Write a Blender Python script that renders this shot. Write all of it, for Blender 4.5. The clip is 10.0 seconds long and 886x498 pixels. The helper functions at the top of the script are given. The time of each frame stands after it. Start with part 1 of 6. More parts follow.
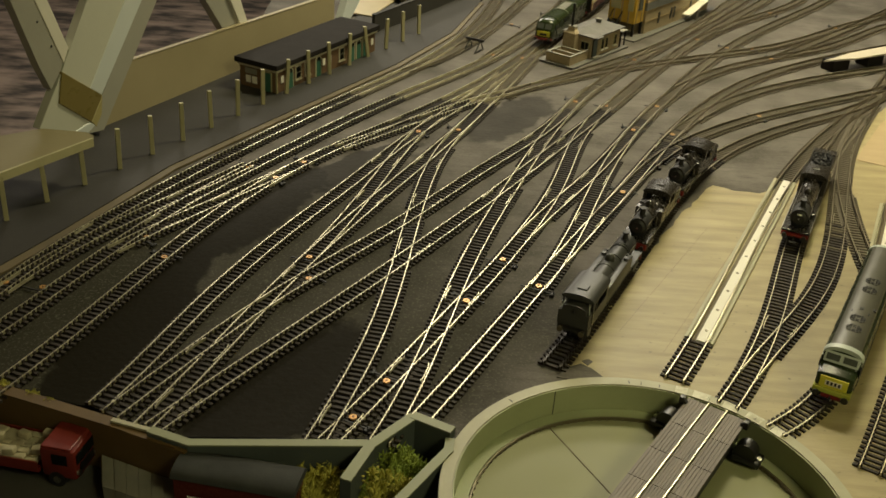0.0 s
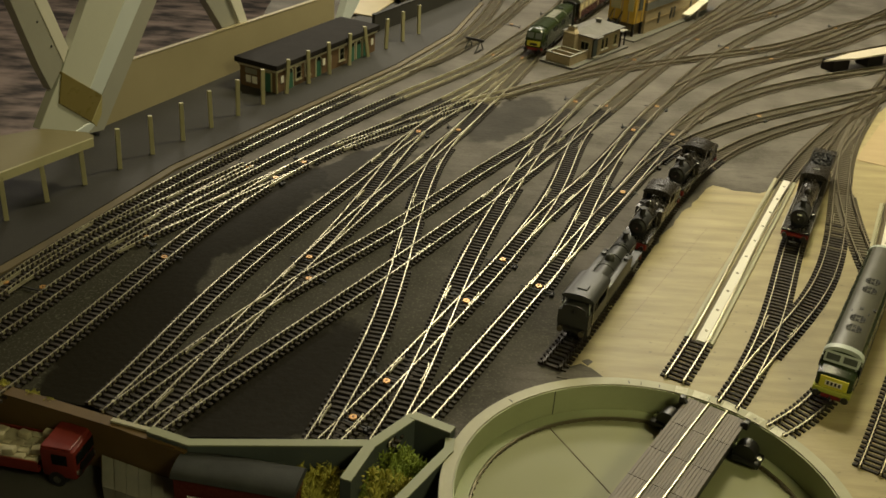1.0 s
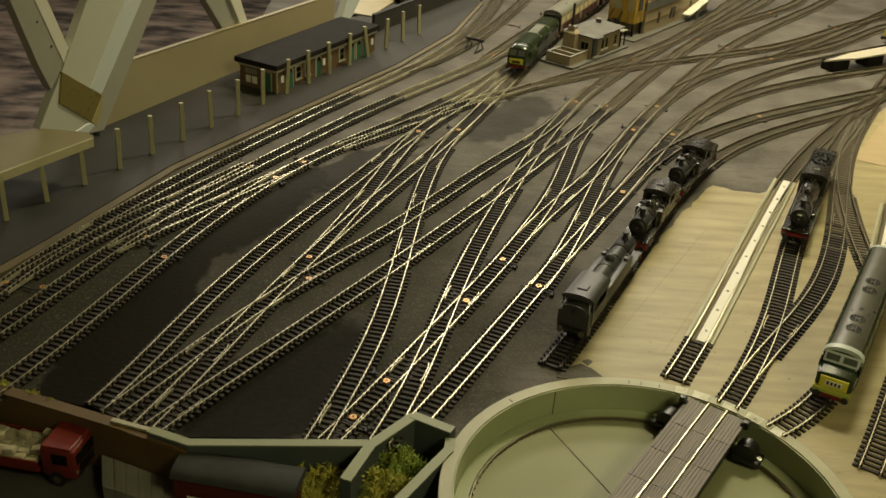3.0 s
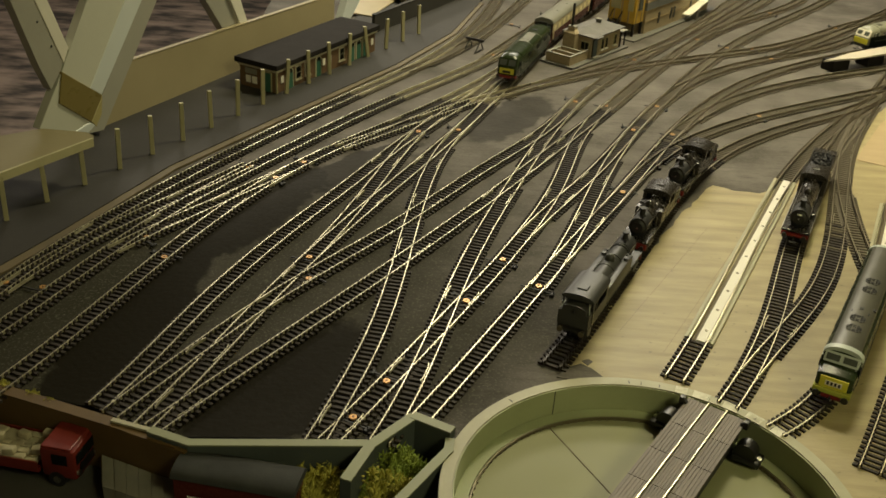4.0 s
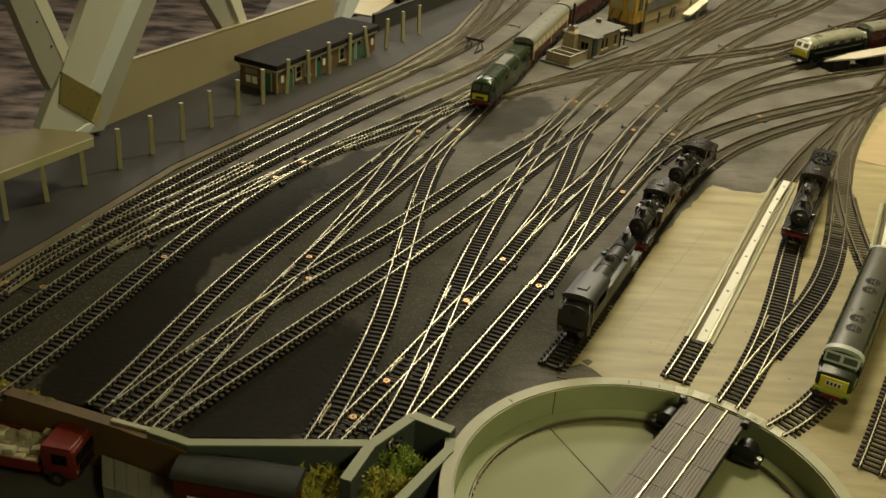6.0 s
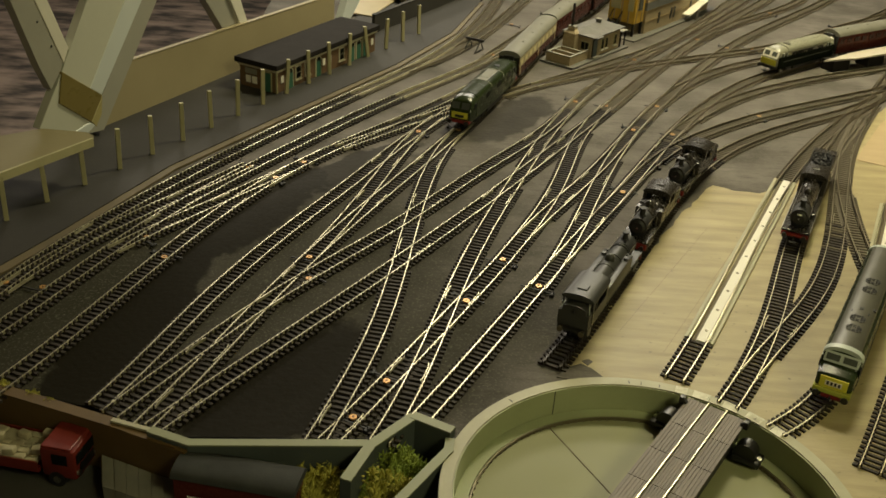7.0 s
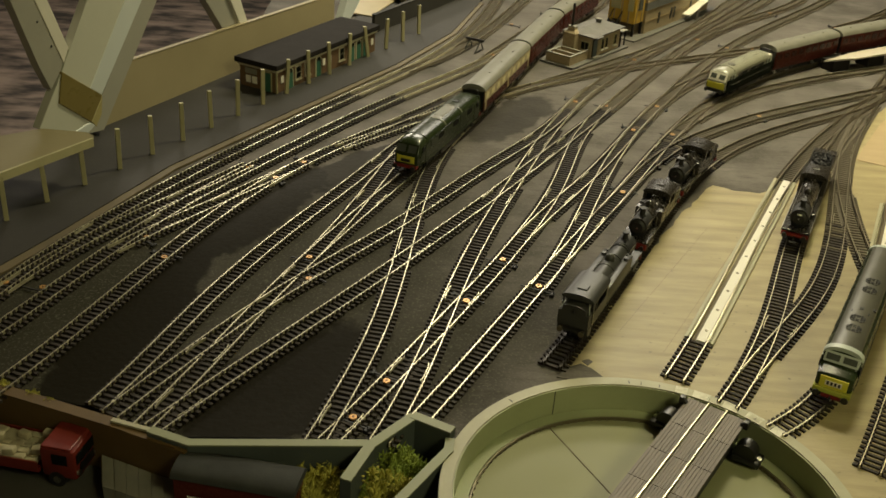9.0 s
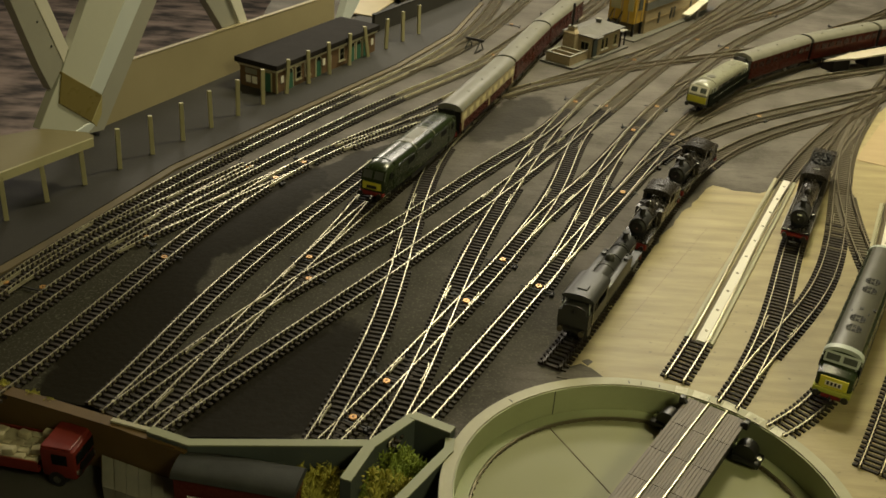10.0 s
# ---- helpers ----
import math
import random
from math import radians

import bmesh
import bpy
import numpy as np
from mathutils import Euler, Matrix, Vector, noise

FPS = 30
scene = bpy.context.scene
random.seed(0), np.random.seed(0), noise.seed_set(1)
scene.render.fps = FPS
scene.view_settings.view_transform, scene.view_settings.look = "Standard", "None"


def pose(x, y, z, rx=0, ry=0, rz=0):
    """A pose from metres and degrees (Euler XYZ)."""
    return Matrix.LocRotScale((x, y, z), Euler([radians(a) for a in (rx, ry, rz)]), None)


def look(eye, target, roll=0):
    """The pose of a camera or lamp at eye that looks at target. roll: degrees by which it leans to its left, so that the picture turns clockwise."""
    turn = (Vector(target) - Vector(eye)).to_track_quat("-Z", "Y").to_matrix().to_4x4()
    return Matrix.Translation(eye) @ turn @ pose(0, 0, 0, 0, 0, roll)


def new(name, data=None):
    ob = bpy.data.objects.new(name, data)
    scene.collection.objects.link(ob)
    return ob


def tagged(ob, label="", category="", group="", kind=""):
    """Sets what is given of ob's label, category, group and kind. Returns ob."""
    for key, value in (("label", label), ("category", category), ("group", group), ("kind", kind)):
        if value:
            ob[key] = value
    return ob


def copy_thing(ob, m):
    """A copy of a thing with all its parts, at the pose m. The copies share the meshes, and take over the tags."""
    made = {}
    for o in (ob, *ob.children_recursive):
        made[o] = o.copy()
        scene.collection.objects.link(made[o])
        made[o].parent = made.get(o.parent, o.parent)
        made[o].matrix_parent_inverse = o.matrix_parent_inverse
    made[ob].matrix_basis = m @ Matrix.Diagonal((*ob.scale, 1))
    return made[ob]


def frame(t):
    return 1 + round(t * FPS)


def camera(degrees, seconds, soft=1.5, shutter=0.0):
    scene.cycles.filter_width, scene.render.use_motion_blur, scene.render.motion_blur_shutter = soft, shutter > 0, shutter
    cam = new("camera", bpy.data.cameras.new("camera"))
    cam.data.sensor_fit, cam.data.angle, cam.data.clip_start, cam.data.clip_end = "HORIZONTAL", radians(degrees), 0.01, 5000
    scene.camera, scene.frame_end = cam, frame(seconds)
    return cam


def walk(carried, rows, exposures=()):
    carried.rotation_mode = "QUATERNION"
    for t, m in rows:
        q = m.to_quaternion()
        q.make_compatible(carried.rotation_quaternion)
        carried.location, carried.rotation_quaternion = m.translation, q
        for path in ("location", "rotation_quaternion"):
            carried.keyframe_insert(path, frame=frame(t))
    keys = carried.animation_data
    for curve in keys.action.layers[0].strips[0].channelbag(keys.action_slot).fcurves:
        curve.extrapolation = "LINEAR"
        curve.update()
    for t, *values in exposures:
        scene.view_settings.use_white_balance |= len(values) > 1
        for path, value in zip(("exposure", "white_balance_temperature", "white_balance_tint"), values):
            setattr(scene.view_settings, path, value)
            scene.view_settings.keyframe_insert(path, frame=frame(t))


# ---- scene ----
cam = camera(47.52, 10.0, soft=1.65, shutter=0.4)
# The plan below is drawn in units of 1.12 m, so that the rails come to 16.5 mm gauge; true_size() applies it.
K = 1.12
EYE = (0.0, 0.0, 0.491 * K)
AIM = look(EYE, (0.0, math.cos(radians(28.283)), 0.491 * K - math.sin(radians(28.283))), 3.765)
walk(cam, [(0, AIM), (10, AIM)], [(0, 0.0, 6500, 10), (10, 0.0, 6500, 10)])

# ---- light: a shaded pendant over the layout, a lamp beside it and two ceiling tubes, dim room ----
world = bpy.data.worlds.new("room_air")
world.use_nodes = True
world.node_tree.nodes["Background"].inputs[0].default_value = (1.0, 0.86, 0.66, 1)
world.node_tree.nodes["Background"].inputs[1].default_value = 0.022
scene.world = world


def lamp(name, kind, m, power, colour, **more):
    data = bpy.data.lights.new(name, kind)
    data.energy, data.color = power * K * K, colour
    if kind == "AREA":
        data.shape, data.size, data.size_y = "RECTANGLE", more["size"] * K, more["size_y"] * K
        data.spread = radians(more["spread"])
    ob = new(name, data)
    ob.matrix_world = Matrix.Translation(m.translation * (K - 1)) @ m
    return ob


lamp("pendant_lamp", "AREA", look((0.52, 1.70, 1.32), (0.50, 1.60, 0)), 12.6, (1.0, 0.908, 0.55), size=0.36, size_y=0.16, spread=125)
lamp("room_lamp", "AREA", look((0.95, -0.40, 1.30), (0.45, 0.75, 0)), 3.9, (1.0, 0.94, 0.48), size=0.5, size_y=0.3, spread=110)
lamp("ceiling_tube", "AREA", look((0.42, 3.30, 1.70), (0.30, 1.5, 0)), 19.0, (1.0, 0.915, 0.74), size=1.2, size_y=0.35, spread=150)
lamp("ceiling_tube", "AREA", look((-1.30, 5.90, 1.80), (-0.3, 1.7, 0)), 30, (1.0, 0.905, 0.72), size=1.2, size_y=0.35, spread=150)


# ---- materials ----
def mat(name, a, b=None, scale=60.0, rough=0.6, metal=0.0, bump=0.0, detail=5.0, stretch=(1, 1, 1), fine=None, spec=None, by_object=False, contrast=1.5):
    """Two colours mixed by noise at two scales, with relief."""
    m = bpy.data.materials.new(name)
    m.use_nodes = True
    nt = m.node_tree
    n, l = nt.nodes, nt.links
    p = n["Principled BSDF"]
    b = b or tuple(0.7 * c for c in a)
    co = n.new("ShaderNodeTexCoord")
    mp = n.new("ShaderNodeMapping")
    mp.inputs["Scale"].default_value = stretch
    l.new(co.outputs["Object"], mp.inputs[0])
    vec = mp.outputs[0]
    if by_object:
        info, add = n.new("ShaderNodeObjectInfo"), n.new("ShaderNodeVectorMath")
        scl = n.new("ShaderNodeVectorMath")
        scl.operation = "SCALE"
        scl.inputs[0].default_value = (3.1, 7.7, 5.3)
        l.new(info.outputs["Random"], scl.inputs["Scale"])
        l.new(vec, add.inputs[0])
        l.new(scl.outputs[0], add.inputs[1])
        vec = add.outputs[0]
    big = n.new("ShaderNodeTexNoise")
    big.inputs["Scale"].default_value, big.inputs["Detail"].default_value = scale, detail
    small = n.new("ShaderNodeTexNoise")
    small.inputs["Scale"].default_value, small.inputs["Detail"].default_value = fine or scale * 9, 3
    l.new(vec, big.inputs["Vector"])
    l.new(vec, small.inputs["Vector"])
    mixf = n.new("ShaderNodeMath")
    mixf.operation = "MULTIPLY_ADD"
    mixf.inputs[1].default_value = 0.45
    l.new(small.outputs["Fac"], mixf.inputs[0])
    half = n.new("ShaderNodeMath")
    half.operation = "MULTIPLY_ADD"
    half.inputs[1].default_value, half.inputs[2].default_value = contrast, 0.27 - 0.5 * contrast
    l.new(big.outputs["Fac"], half.inputs[0])
    l.new(half.outputs[0], mixf.inputs[2])
    ramp = n.new("ShaderNodeMix")
    ramp.data_type, ramp.clamp_factor = "RGBA", True
    ramp.inputs[6].default_value, ramp.inputs[7].default_value = (*b, 1), (*a, 1)
    l.new(mixf.outputs[0], ramp.inputs[0])
    l.new(ramp.outputs[2], p.inputs["Base Color"])
    rr = n.new("ShaderNodeMapRange")
    rr.inputs["To Min"].default_value, rr.inputs["To Max"].default_value = max(0.02, rough - 0.12), min(1, rough + 0.12)
    l.new(small.outputs["Fac"], rr.inputs["Value"])
    l.new(rr.outputs[0], p.inputs["Roughness"])
    p.inputs["Metallic"].default_value = metal
    if spec is not None:
        p.inputs["Specular IOR Level"].default_value = spec
    if bump:
        bp = n.new("ShaderNodeBump")
        bp.inputs["Strength"].default_value, bp.inputs["Distance"].default_value = bump, 0.0006
        l.new(small.outputs["Fac"], bp.inputs["Height"])
        l.new(bp.outputs[0], p.inputs["Normal"])
    return m


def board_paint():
    """Grey emulsion brushed over the board, with soft-edged spills of black paint; the light's falloff at the near left
    is put into the colour.
    """
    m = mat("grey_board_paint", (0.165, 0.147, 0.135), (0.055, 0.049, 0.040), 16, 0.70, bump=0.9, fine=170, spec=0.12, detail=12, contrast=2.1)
    nt = m.node_tree
    n, l = nt.nodes, nt.links
    p = n["Principled BSDF"]
    grey = p.inputs["Base Color"].links[0].from_socket
    co = n.new("ShaderNodeTexCoord")
    wob = n.new("ShaderNodeTexNoise")
    wob.inputs["Scale"].default_value, wob.inputs["Detail"].default_value = 28, 6
    l.new(co.outputs["Object"], wob.inputs["Vector"])
    off = n.new("ShaderNodeVectorMath")
    off.operation = "MULTIPLY_ADD"
    off.inputs[1].default_value, off.inputs[2].default_value = (0.06, 0.06, 0), (-0.03, -0.03, 0)
    l.new(wob.outputs["Color"], off.inputs[0])
    add = n.new("ShaderNodeVectorMath")
    l.new(co.outputs["Object"], add.inputs[0])
    l.new(off.outputs[0], add.inputs[1])
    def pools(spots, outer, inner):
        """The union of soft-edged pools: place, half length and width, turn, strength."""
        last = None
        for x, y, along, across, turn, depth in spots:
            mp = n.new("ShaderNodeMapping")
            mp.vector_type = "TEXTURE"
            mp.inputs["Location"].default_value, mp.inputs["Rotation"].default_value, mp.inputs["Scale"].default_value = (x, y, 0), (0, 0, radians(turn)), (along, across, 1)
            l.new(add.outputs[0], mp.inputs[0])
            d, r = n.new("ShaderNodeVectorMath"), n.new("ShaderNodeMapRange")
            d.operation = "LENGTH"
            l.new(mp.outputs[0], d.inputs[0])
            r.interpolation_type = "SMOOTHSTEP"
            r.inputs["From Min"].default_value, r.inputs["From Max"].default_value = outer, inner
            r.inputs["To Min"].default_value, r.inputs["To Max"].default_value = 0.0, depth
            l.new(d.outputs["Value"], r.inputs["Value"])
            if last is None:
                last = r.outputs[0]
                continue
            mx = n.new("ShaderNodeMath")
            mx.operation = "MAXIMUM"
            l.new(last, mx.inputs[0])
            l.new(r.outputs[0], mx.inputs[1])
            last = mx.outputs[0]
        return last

    def over(under, fac, colour):
        mix = n.new("ShaderNodeMix")
        mix.data_type = "RGBA"
        mix.inputs[7].default_value = (*colour, 1)
        l.new(fac, mix.inputs[0])
        l.new(under, mix.inputs[6])
        return mix.outputs[2]

    # broad darkening in the colour for the light falling off at the near left
    dimming = pools(((-0.345, 0.66, 0.38, 0.180, 75, 0.90), (-0.170, 0.78, 0.36, 0.190, 62, 0.78), (-0.02, 0.70, 0.20, 0.09, 62, 0.72), (0.06, 0.76, 0.18, 0.06, 52, 0.60)), 1.25, 0.50)
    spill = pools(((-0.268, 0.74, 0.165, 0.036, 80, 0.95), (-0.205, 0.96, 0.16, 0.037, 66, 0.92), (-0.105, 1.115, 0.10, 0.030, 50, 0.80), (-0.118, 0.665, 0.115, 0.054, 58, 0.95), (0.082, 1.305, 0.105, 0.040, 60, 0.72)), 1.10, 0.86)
    # brush strokes that run with the tracks
    turned, strokes, sr = n.new("ShaderNodeMapping"), n.new("ShaderNodeTexNoise"), n.new("ShaderNodeMapRange")
    turned.inputs["Rotation"].default_value, turned.inputs["Scale"].default_value = (0, 0, radians(-62)), (0.16, 1, 1)
    l.new(co.outputs["Object"], turned.inputs[0])
    l.new(turned.outputs[0], strokes.inputs["Vector"])
    strokes.inputs["Scale"].default_value, strokes.inputs["Detail"].default_value, strokes.inputs["Roughness"].default_value = 150, 6, 0.7
    sr.inputs["From Min"].default_value, sr.inputs["From Max"].default_value, sr.inputs["To Max"].default_value = 0.50, 0.78, 0.75
    l.new(strokes.outputs["Fac"], sr.inputs["Value"])
    grey = over(over(grey, dimming, (0.026, 0.0255, 0.0155)), sr.outputs[0], (0.036, 0.033, 0.024))
    sheen = n.new("ShaderNodeMapRange")
    sheen.inputs["To Min"].default_value, sheen.inputs["To Max"].default_value = 0.14, 0.02
    l.new(dimming, sheen.inputs["Value"])
    l.new(sheen.outputs[0], p.inputs["Specular IOR Level"])
    # pale flecks at two sizes
    for size, low, top, colour in ((420, 0.55, 0.45, (0.17, 0.162, 0.125)), (130, 0.62, 0.50, (0.15, 0.146, 0.11))):
        fl, th = n.new("ShaderNodeTexNoise"), n.new("ShaderNodeMapRange")
        fl.inputs["Scale"].default_value, fl.inputs["Detail"].default_value = size, 6
        l.new(co.outputs["Object"], fl.inputs["Vector"])
        th.inputs["From Min"].default_value, th.inputs["From Max"].default_value, th.inputs["To Max"].default_value = low, low + 0.14, top
        l.new(fl.outputs["Fac"], th.inputs["Value"])
        grey = over(grey, th.outputs[0], colour)
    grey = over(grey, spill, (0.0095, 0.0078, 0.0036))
    l.new(grey, p.inputs["Base Color"])
    return m


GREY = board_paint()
PLY = mat("bare_plywood", (0.400, 0.330, 0.165), (0.225, 0.178, 0.080), 24, 0.5, bump=0.3, stretch=(0.5, 2.6, 1), fine=230, detail=12, contrast=2.1)
def specked(m):
    """Small dark knots, glue spots and long faint streaks on bare plywood."""
    n, l = m.node_tree.nodes, m.node_tree.links
    p = n["Principled BSDF"]
    base = p.inputs["Base Color"].links[0].from_socket
    co = n.new("ShaderNodeTexCoord")
    for size, stretch, low, high, top, colour in ((140, (1, 1, 1), 0.665, 0.72, 0.7, (0.10, 0.075, 0.035)), (34, (0.25, 2.4, 1), 0.56, 0.75, 0.55, (0.19, 0.14, 0.06)), (7, (1, 1, 1), 0.52, 0.72, 0.5, (0.27, 0.225, 0.10))):
        mp, no, r, mix = n.new("ShaderNodeMapping"), n.new("ShaderNodeTexNoise"), n.new("ShaderNodeMapRange"), n.new("ShaderNodeMix")
        mp.inputs["Scale"].default_value = stretch
        l.new(co.outputs["Object"], mp.inputs[0])
        l.new(mp.outputs[0], no.inputs["Vector"])
        no.inputs["Scale"].default_value, no.inputs["Detail"].default_value = size, 5
        r.inputs["From Min"].default_value, r.inputs["From Max"].default_value, r.inputs["To Max"].default_value = low, high, top
        l.new(no.outputs["Fac"], r.inputs["Value"])
        mix.data_type = "RGBA"
        mix.inputs[7].default_value = (*colour, 1)
        l.new(r.outputs[0], mix.inputs[0])
        l.new(base, mix.inputs[6])
        base = mix.outputs[2]
    l.new(base, p.inputs["Base Color"])


specked(PLY)
PLYDARK = mat("aged_plywood", (0.42, 0.315, 0.17), (0.34, 0.25, 0.13), 14, 0.6, bump=0.12, stretch=(1, 5, 1), fine=160)
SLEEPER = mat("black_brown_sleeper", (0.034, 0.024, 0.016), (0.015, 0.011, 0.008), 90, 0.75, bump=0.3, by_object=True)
# weathered brown, made paler still to soften contrast far off
SLEEPERFAR = mat("soft_weathered_sleeper", (0.150, 0.125, 0.088), (0.085, 0.072, 0.052), 60, 0.85, bump=0.3)
def rail_metal():
    """Nickel silver, bright where trains run, tarnished brown towards the shed curves."""
    m = mat("nickel_rail", (0.80, 0.76, 0.55), (0.50, 0.45, 0.29), 55, 0.32, 0.65, fine=900, contrast=2.2)
    nt = m.node_tree
    n, l = nt.nodes, nt.links
    p = n["Principled BSDF"]
    bright = p.inputs["Base Color"].links[0].from_socket
    co, dot, rng, mix = n.new("ShaderNodeTexCoord"), n.new("ShaderNodeVectorMath"), n.new("ShaderNodeMapRange"), n.new("ShaderNodeMix")
    dot.operation = "DOT_PRODUCT"
    dot.inputs[1].default_value = (1.0, 0.5, 0)
    l.new(co.outputs["Object"], dot.inputs[0])
    rng.inputs["From Min"].default_value, rng.inputs["From Max"].default_value = 0.68, 1.00
    l.new(dot.outputs["Value"], rng.inputs["Value"])
    mix.data_type = "RGBA"
    mix.inputs[7].default_value = (0.20, 0.165, 0.11, 1)
    l.new(rng.outputs[0], mix.inputs[0])
    l.new(bright, mix.inputs[6])
    l.new(mix.outputs[2], p.inputs["Base Color"])
    return m


RAIL = rail_metal()
def stub_metal():
    """Dull nickel, coloured nearly black for the shade along the dead end where engines stand."""
    m = rail_metal()
    m.name = "grimy_stub_rail"
    n, l = m.node_tree.nodes, m.node_tree.links
    p = n["Principled BSDF"]
    was = p.inputs["Base Color"].links[0].from_socket
    co, sep, rng, mix = n.new("ShaderNodeTexCoord"), n.new("ShaderNodeSeparateXYZ"), n.new("ShaderNodeMapRange"), n.new("ShaderNodeMix")
    l.new(co.outputs["Object"], sep.inputs[0])
    rng.inputs["From Min"].default_value, rng.inputs["From Max"].default_value = 1.05, 0.95
    l.new(sep.outputs["Y"], rng.inputs["Value"])
    mix.data_type = "RGBA"
    mix.inputs[7].default_value = (0.030, 0.025, 0.018, 1)
    l.new(rng.outputs[0], mix.inputs[0])
    l.new(was, mix.inputs[6])
    l.new(mix.outputs[2], p.inputs["Base Color"])
    return m


STUBRAIL = stub_metal()
DULLRAIL = mat("dull_nickel_rail", (0.22, 0.19, 0.125), (0.12, 0.10, 0.065), 40, 0.45, 0.6, fine=900)
BRIGHTRAIL = mat("polished_rail", (0.82, 0.78, 0.60), (0.62, 0.57, 0.40), 40, 0.31, 0.8, fine=900)
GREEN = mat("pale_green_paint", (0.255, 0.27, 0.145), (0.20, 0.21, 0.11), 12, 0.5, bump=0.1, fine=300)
WELLGREEN = mat("yellow_green_well_paint", (0.37, 0.40, 0.23), (0.29, 0.315, 0.175), 14, 0.5, bump=0.1, fine=300)
WELL = mat("worn_green_well_floor", (0.275, 0.278, 0.150), (0.235, 0.235, 0.120), 6, 0.62, fine=11, detail=8)
RIM = mat("cream_rim_paint", (0.42, 0.395, 0.255), (0.30, 0.285, 0.18), 30, 0.5, bump=0.1)
DECK = mat("grey_plank_deck", (0.225, 0.190, 0.165), (0.125, 0.102, 0.088), 60, 0.6, bump=0.5, stretch=(0.12, 1, 1), contrast=2.4, by_object=True)
BLACK = mat("black_plastic", (0.014, 0.013, 0.012), (0.008, 0.008, 0.007), 50, 0.35)
LOCOBLACK = mat("weathered_black", (0.040, 0.035, 0.030), (0.018, 0.016, 0.014), 70, 0.27, bump=0.1, by_object=True)
LOCOGREY = mat("satin_dark_grey", (0.050, 0.050, 0.045), (0.030, 0.030, 0.027), 60, 0.4, bump=0.05, spec=0.35)
SMOKE = mat("matt_smokebox_black", (0.016, 0.016, 0.016), (0.010, 0.010, 0.010), 60, 0.6)
RED = mat("buffer_beam_red", (0.22, 0.016, 0.012), (0.14, 0.010, 0.008), 60, 0.5)
LOCOGREEN = mat("dark_green_loco_paint", (0.026, 0.037, 0.015), (0.018, 0.026, 0.010), 40, 0.24, spec=0.4)
PALEGREEN = mat("two_tone_grey_green", (0.26, 0.255, 0.195), (0.19, 0.19, 0.14), 60, 0.3)
ROOFGREY = mat("satin_grey_roof", (0.21, 0.205, 0.17), (0.145, 0.14, 0.115), 50, 0.36)
ROOFDARK = mat("worn_satin_grey_roof", (0.125, 0.120, 0.095), (0.080, 0.078, 0.060), 60, 0.33, 0.25, bump=0.1)
YELLOW = mat("warning_yellow", (0.66, 0.61, 0.05), (0.56, 0.51, 0.04), 50, 0.45)
PALEGREY = mat("pale_grey_cab", (0.46, 0.50, 0.45), (0.38, 0.42, 0.37), 50, 0.4)
MAROON = mat("maroon_coach", (0.088, 0.020, 0.014), (0.066, 0.015, 0.010), 50, 0.28, spec=0.06)
CREAM = mat("cream_coach", (0.46, 0.38, 0.21), (0.38, 0.31, 0.17), 50, 0.35)
GLASS = mat("dark_window_glass", (0.008, 0.009, 0.008), (0.005, 0.006, 0.005), 20, 0.3, spec=0.06)
SKIRT = mat("black_green_lower_side", (0.010, 0.014, 0.009), (0.007, 0.009, 0.006), 50, 0.5, spec=0.02)
CREAMCARD = mat("cream_card", (0.50, 0.45, 0.37), (0.43, 0.38, 0.31), 20, 0.55)
SCREEN = mat("greyish_windscreen", (0.10, 0.11, 0.095), (0.06, 0.065, 0.058), 60, 0.2)
DIMGLASS = mat("maroon_tinted_window", (0.040, 0.012, 0.009), (0.028, 0.009, 0.007), 30, 0.28, spec=0.1)
BLIND = mat("drawn_cream_blind", (0.78, 0.70, 0.42), (0.70, 0.62, 0.36), 60, 0.4)
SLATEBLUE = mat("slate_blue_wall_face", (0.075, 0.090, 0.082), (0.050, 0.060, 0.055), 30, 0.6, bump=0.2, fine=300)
STEEL = mat("bright_steel", (0.55, 0.53, 0.47), (0.42, 0.40, 0.35), 60, 0.3, 1.0)
COPPER = mat("copper_washer", (0.68, 0.38, 0.14), (0.50, 0.27, 0.09), 300, 0.34, 0.55)
POSTPAINT = mat("cream_post_paint", (0.50, 0.46, 0.27), (0.40, 0.37, 0.21), 60, 0.55)
TAN = mat("tan_hardboard", (0.36, 0.305, 0.185), (0.285, 0.24, 0.14), 9, 0.6, fine=250, bump=0.1)
PLATFORM = mat("dark_platform_card", (0.050, 0.047, 0.044), (0.034, 0.032, 0.030), 12, 0.7, bump=0.15, fine=350, spec=0.25)
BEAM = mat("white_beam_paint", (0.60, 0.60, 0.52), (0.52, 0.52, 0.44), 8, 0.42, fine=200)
TAPE = mat("brown_parcel_tape", (0.215, 0.170, 0.055), (0.165, 0.130, 0.040), 12, 0.3)
BRICK = mat("buff_brick_card", (0.42, 0.335, 0.21), (0.30, 0.235, 0.145), 220, 0.7, bump=0.3)
REDBRICK = mat("brown_brick_card", (0.15, 0.085, 0.04), (0.10, 0.06, 0.03), 260, 0.7, bump=0.3)
ROOFBLACK = mat("black_felt_roof", (0.026, 0.023, 0.022), (0.017, 0.015, 0.014), 60, 0.8, bump=0.2, spec=0.1)
SLATE = mat("grey_slate_card", (0.135, 0.128, 0.115), (0.085, 0.08, 0.072), 120, 0.65, bump=0.2)
TEAL = mat("green_door_paint", (0.035, 0.13, 0.085), (0.025, 0.10, 0.065), 80, 0.5)
OCHRE = mat("ochre_timber", (0.62, 0.40, 0.05), (0.50, 0.31, 0.04), 80, 0.5)
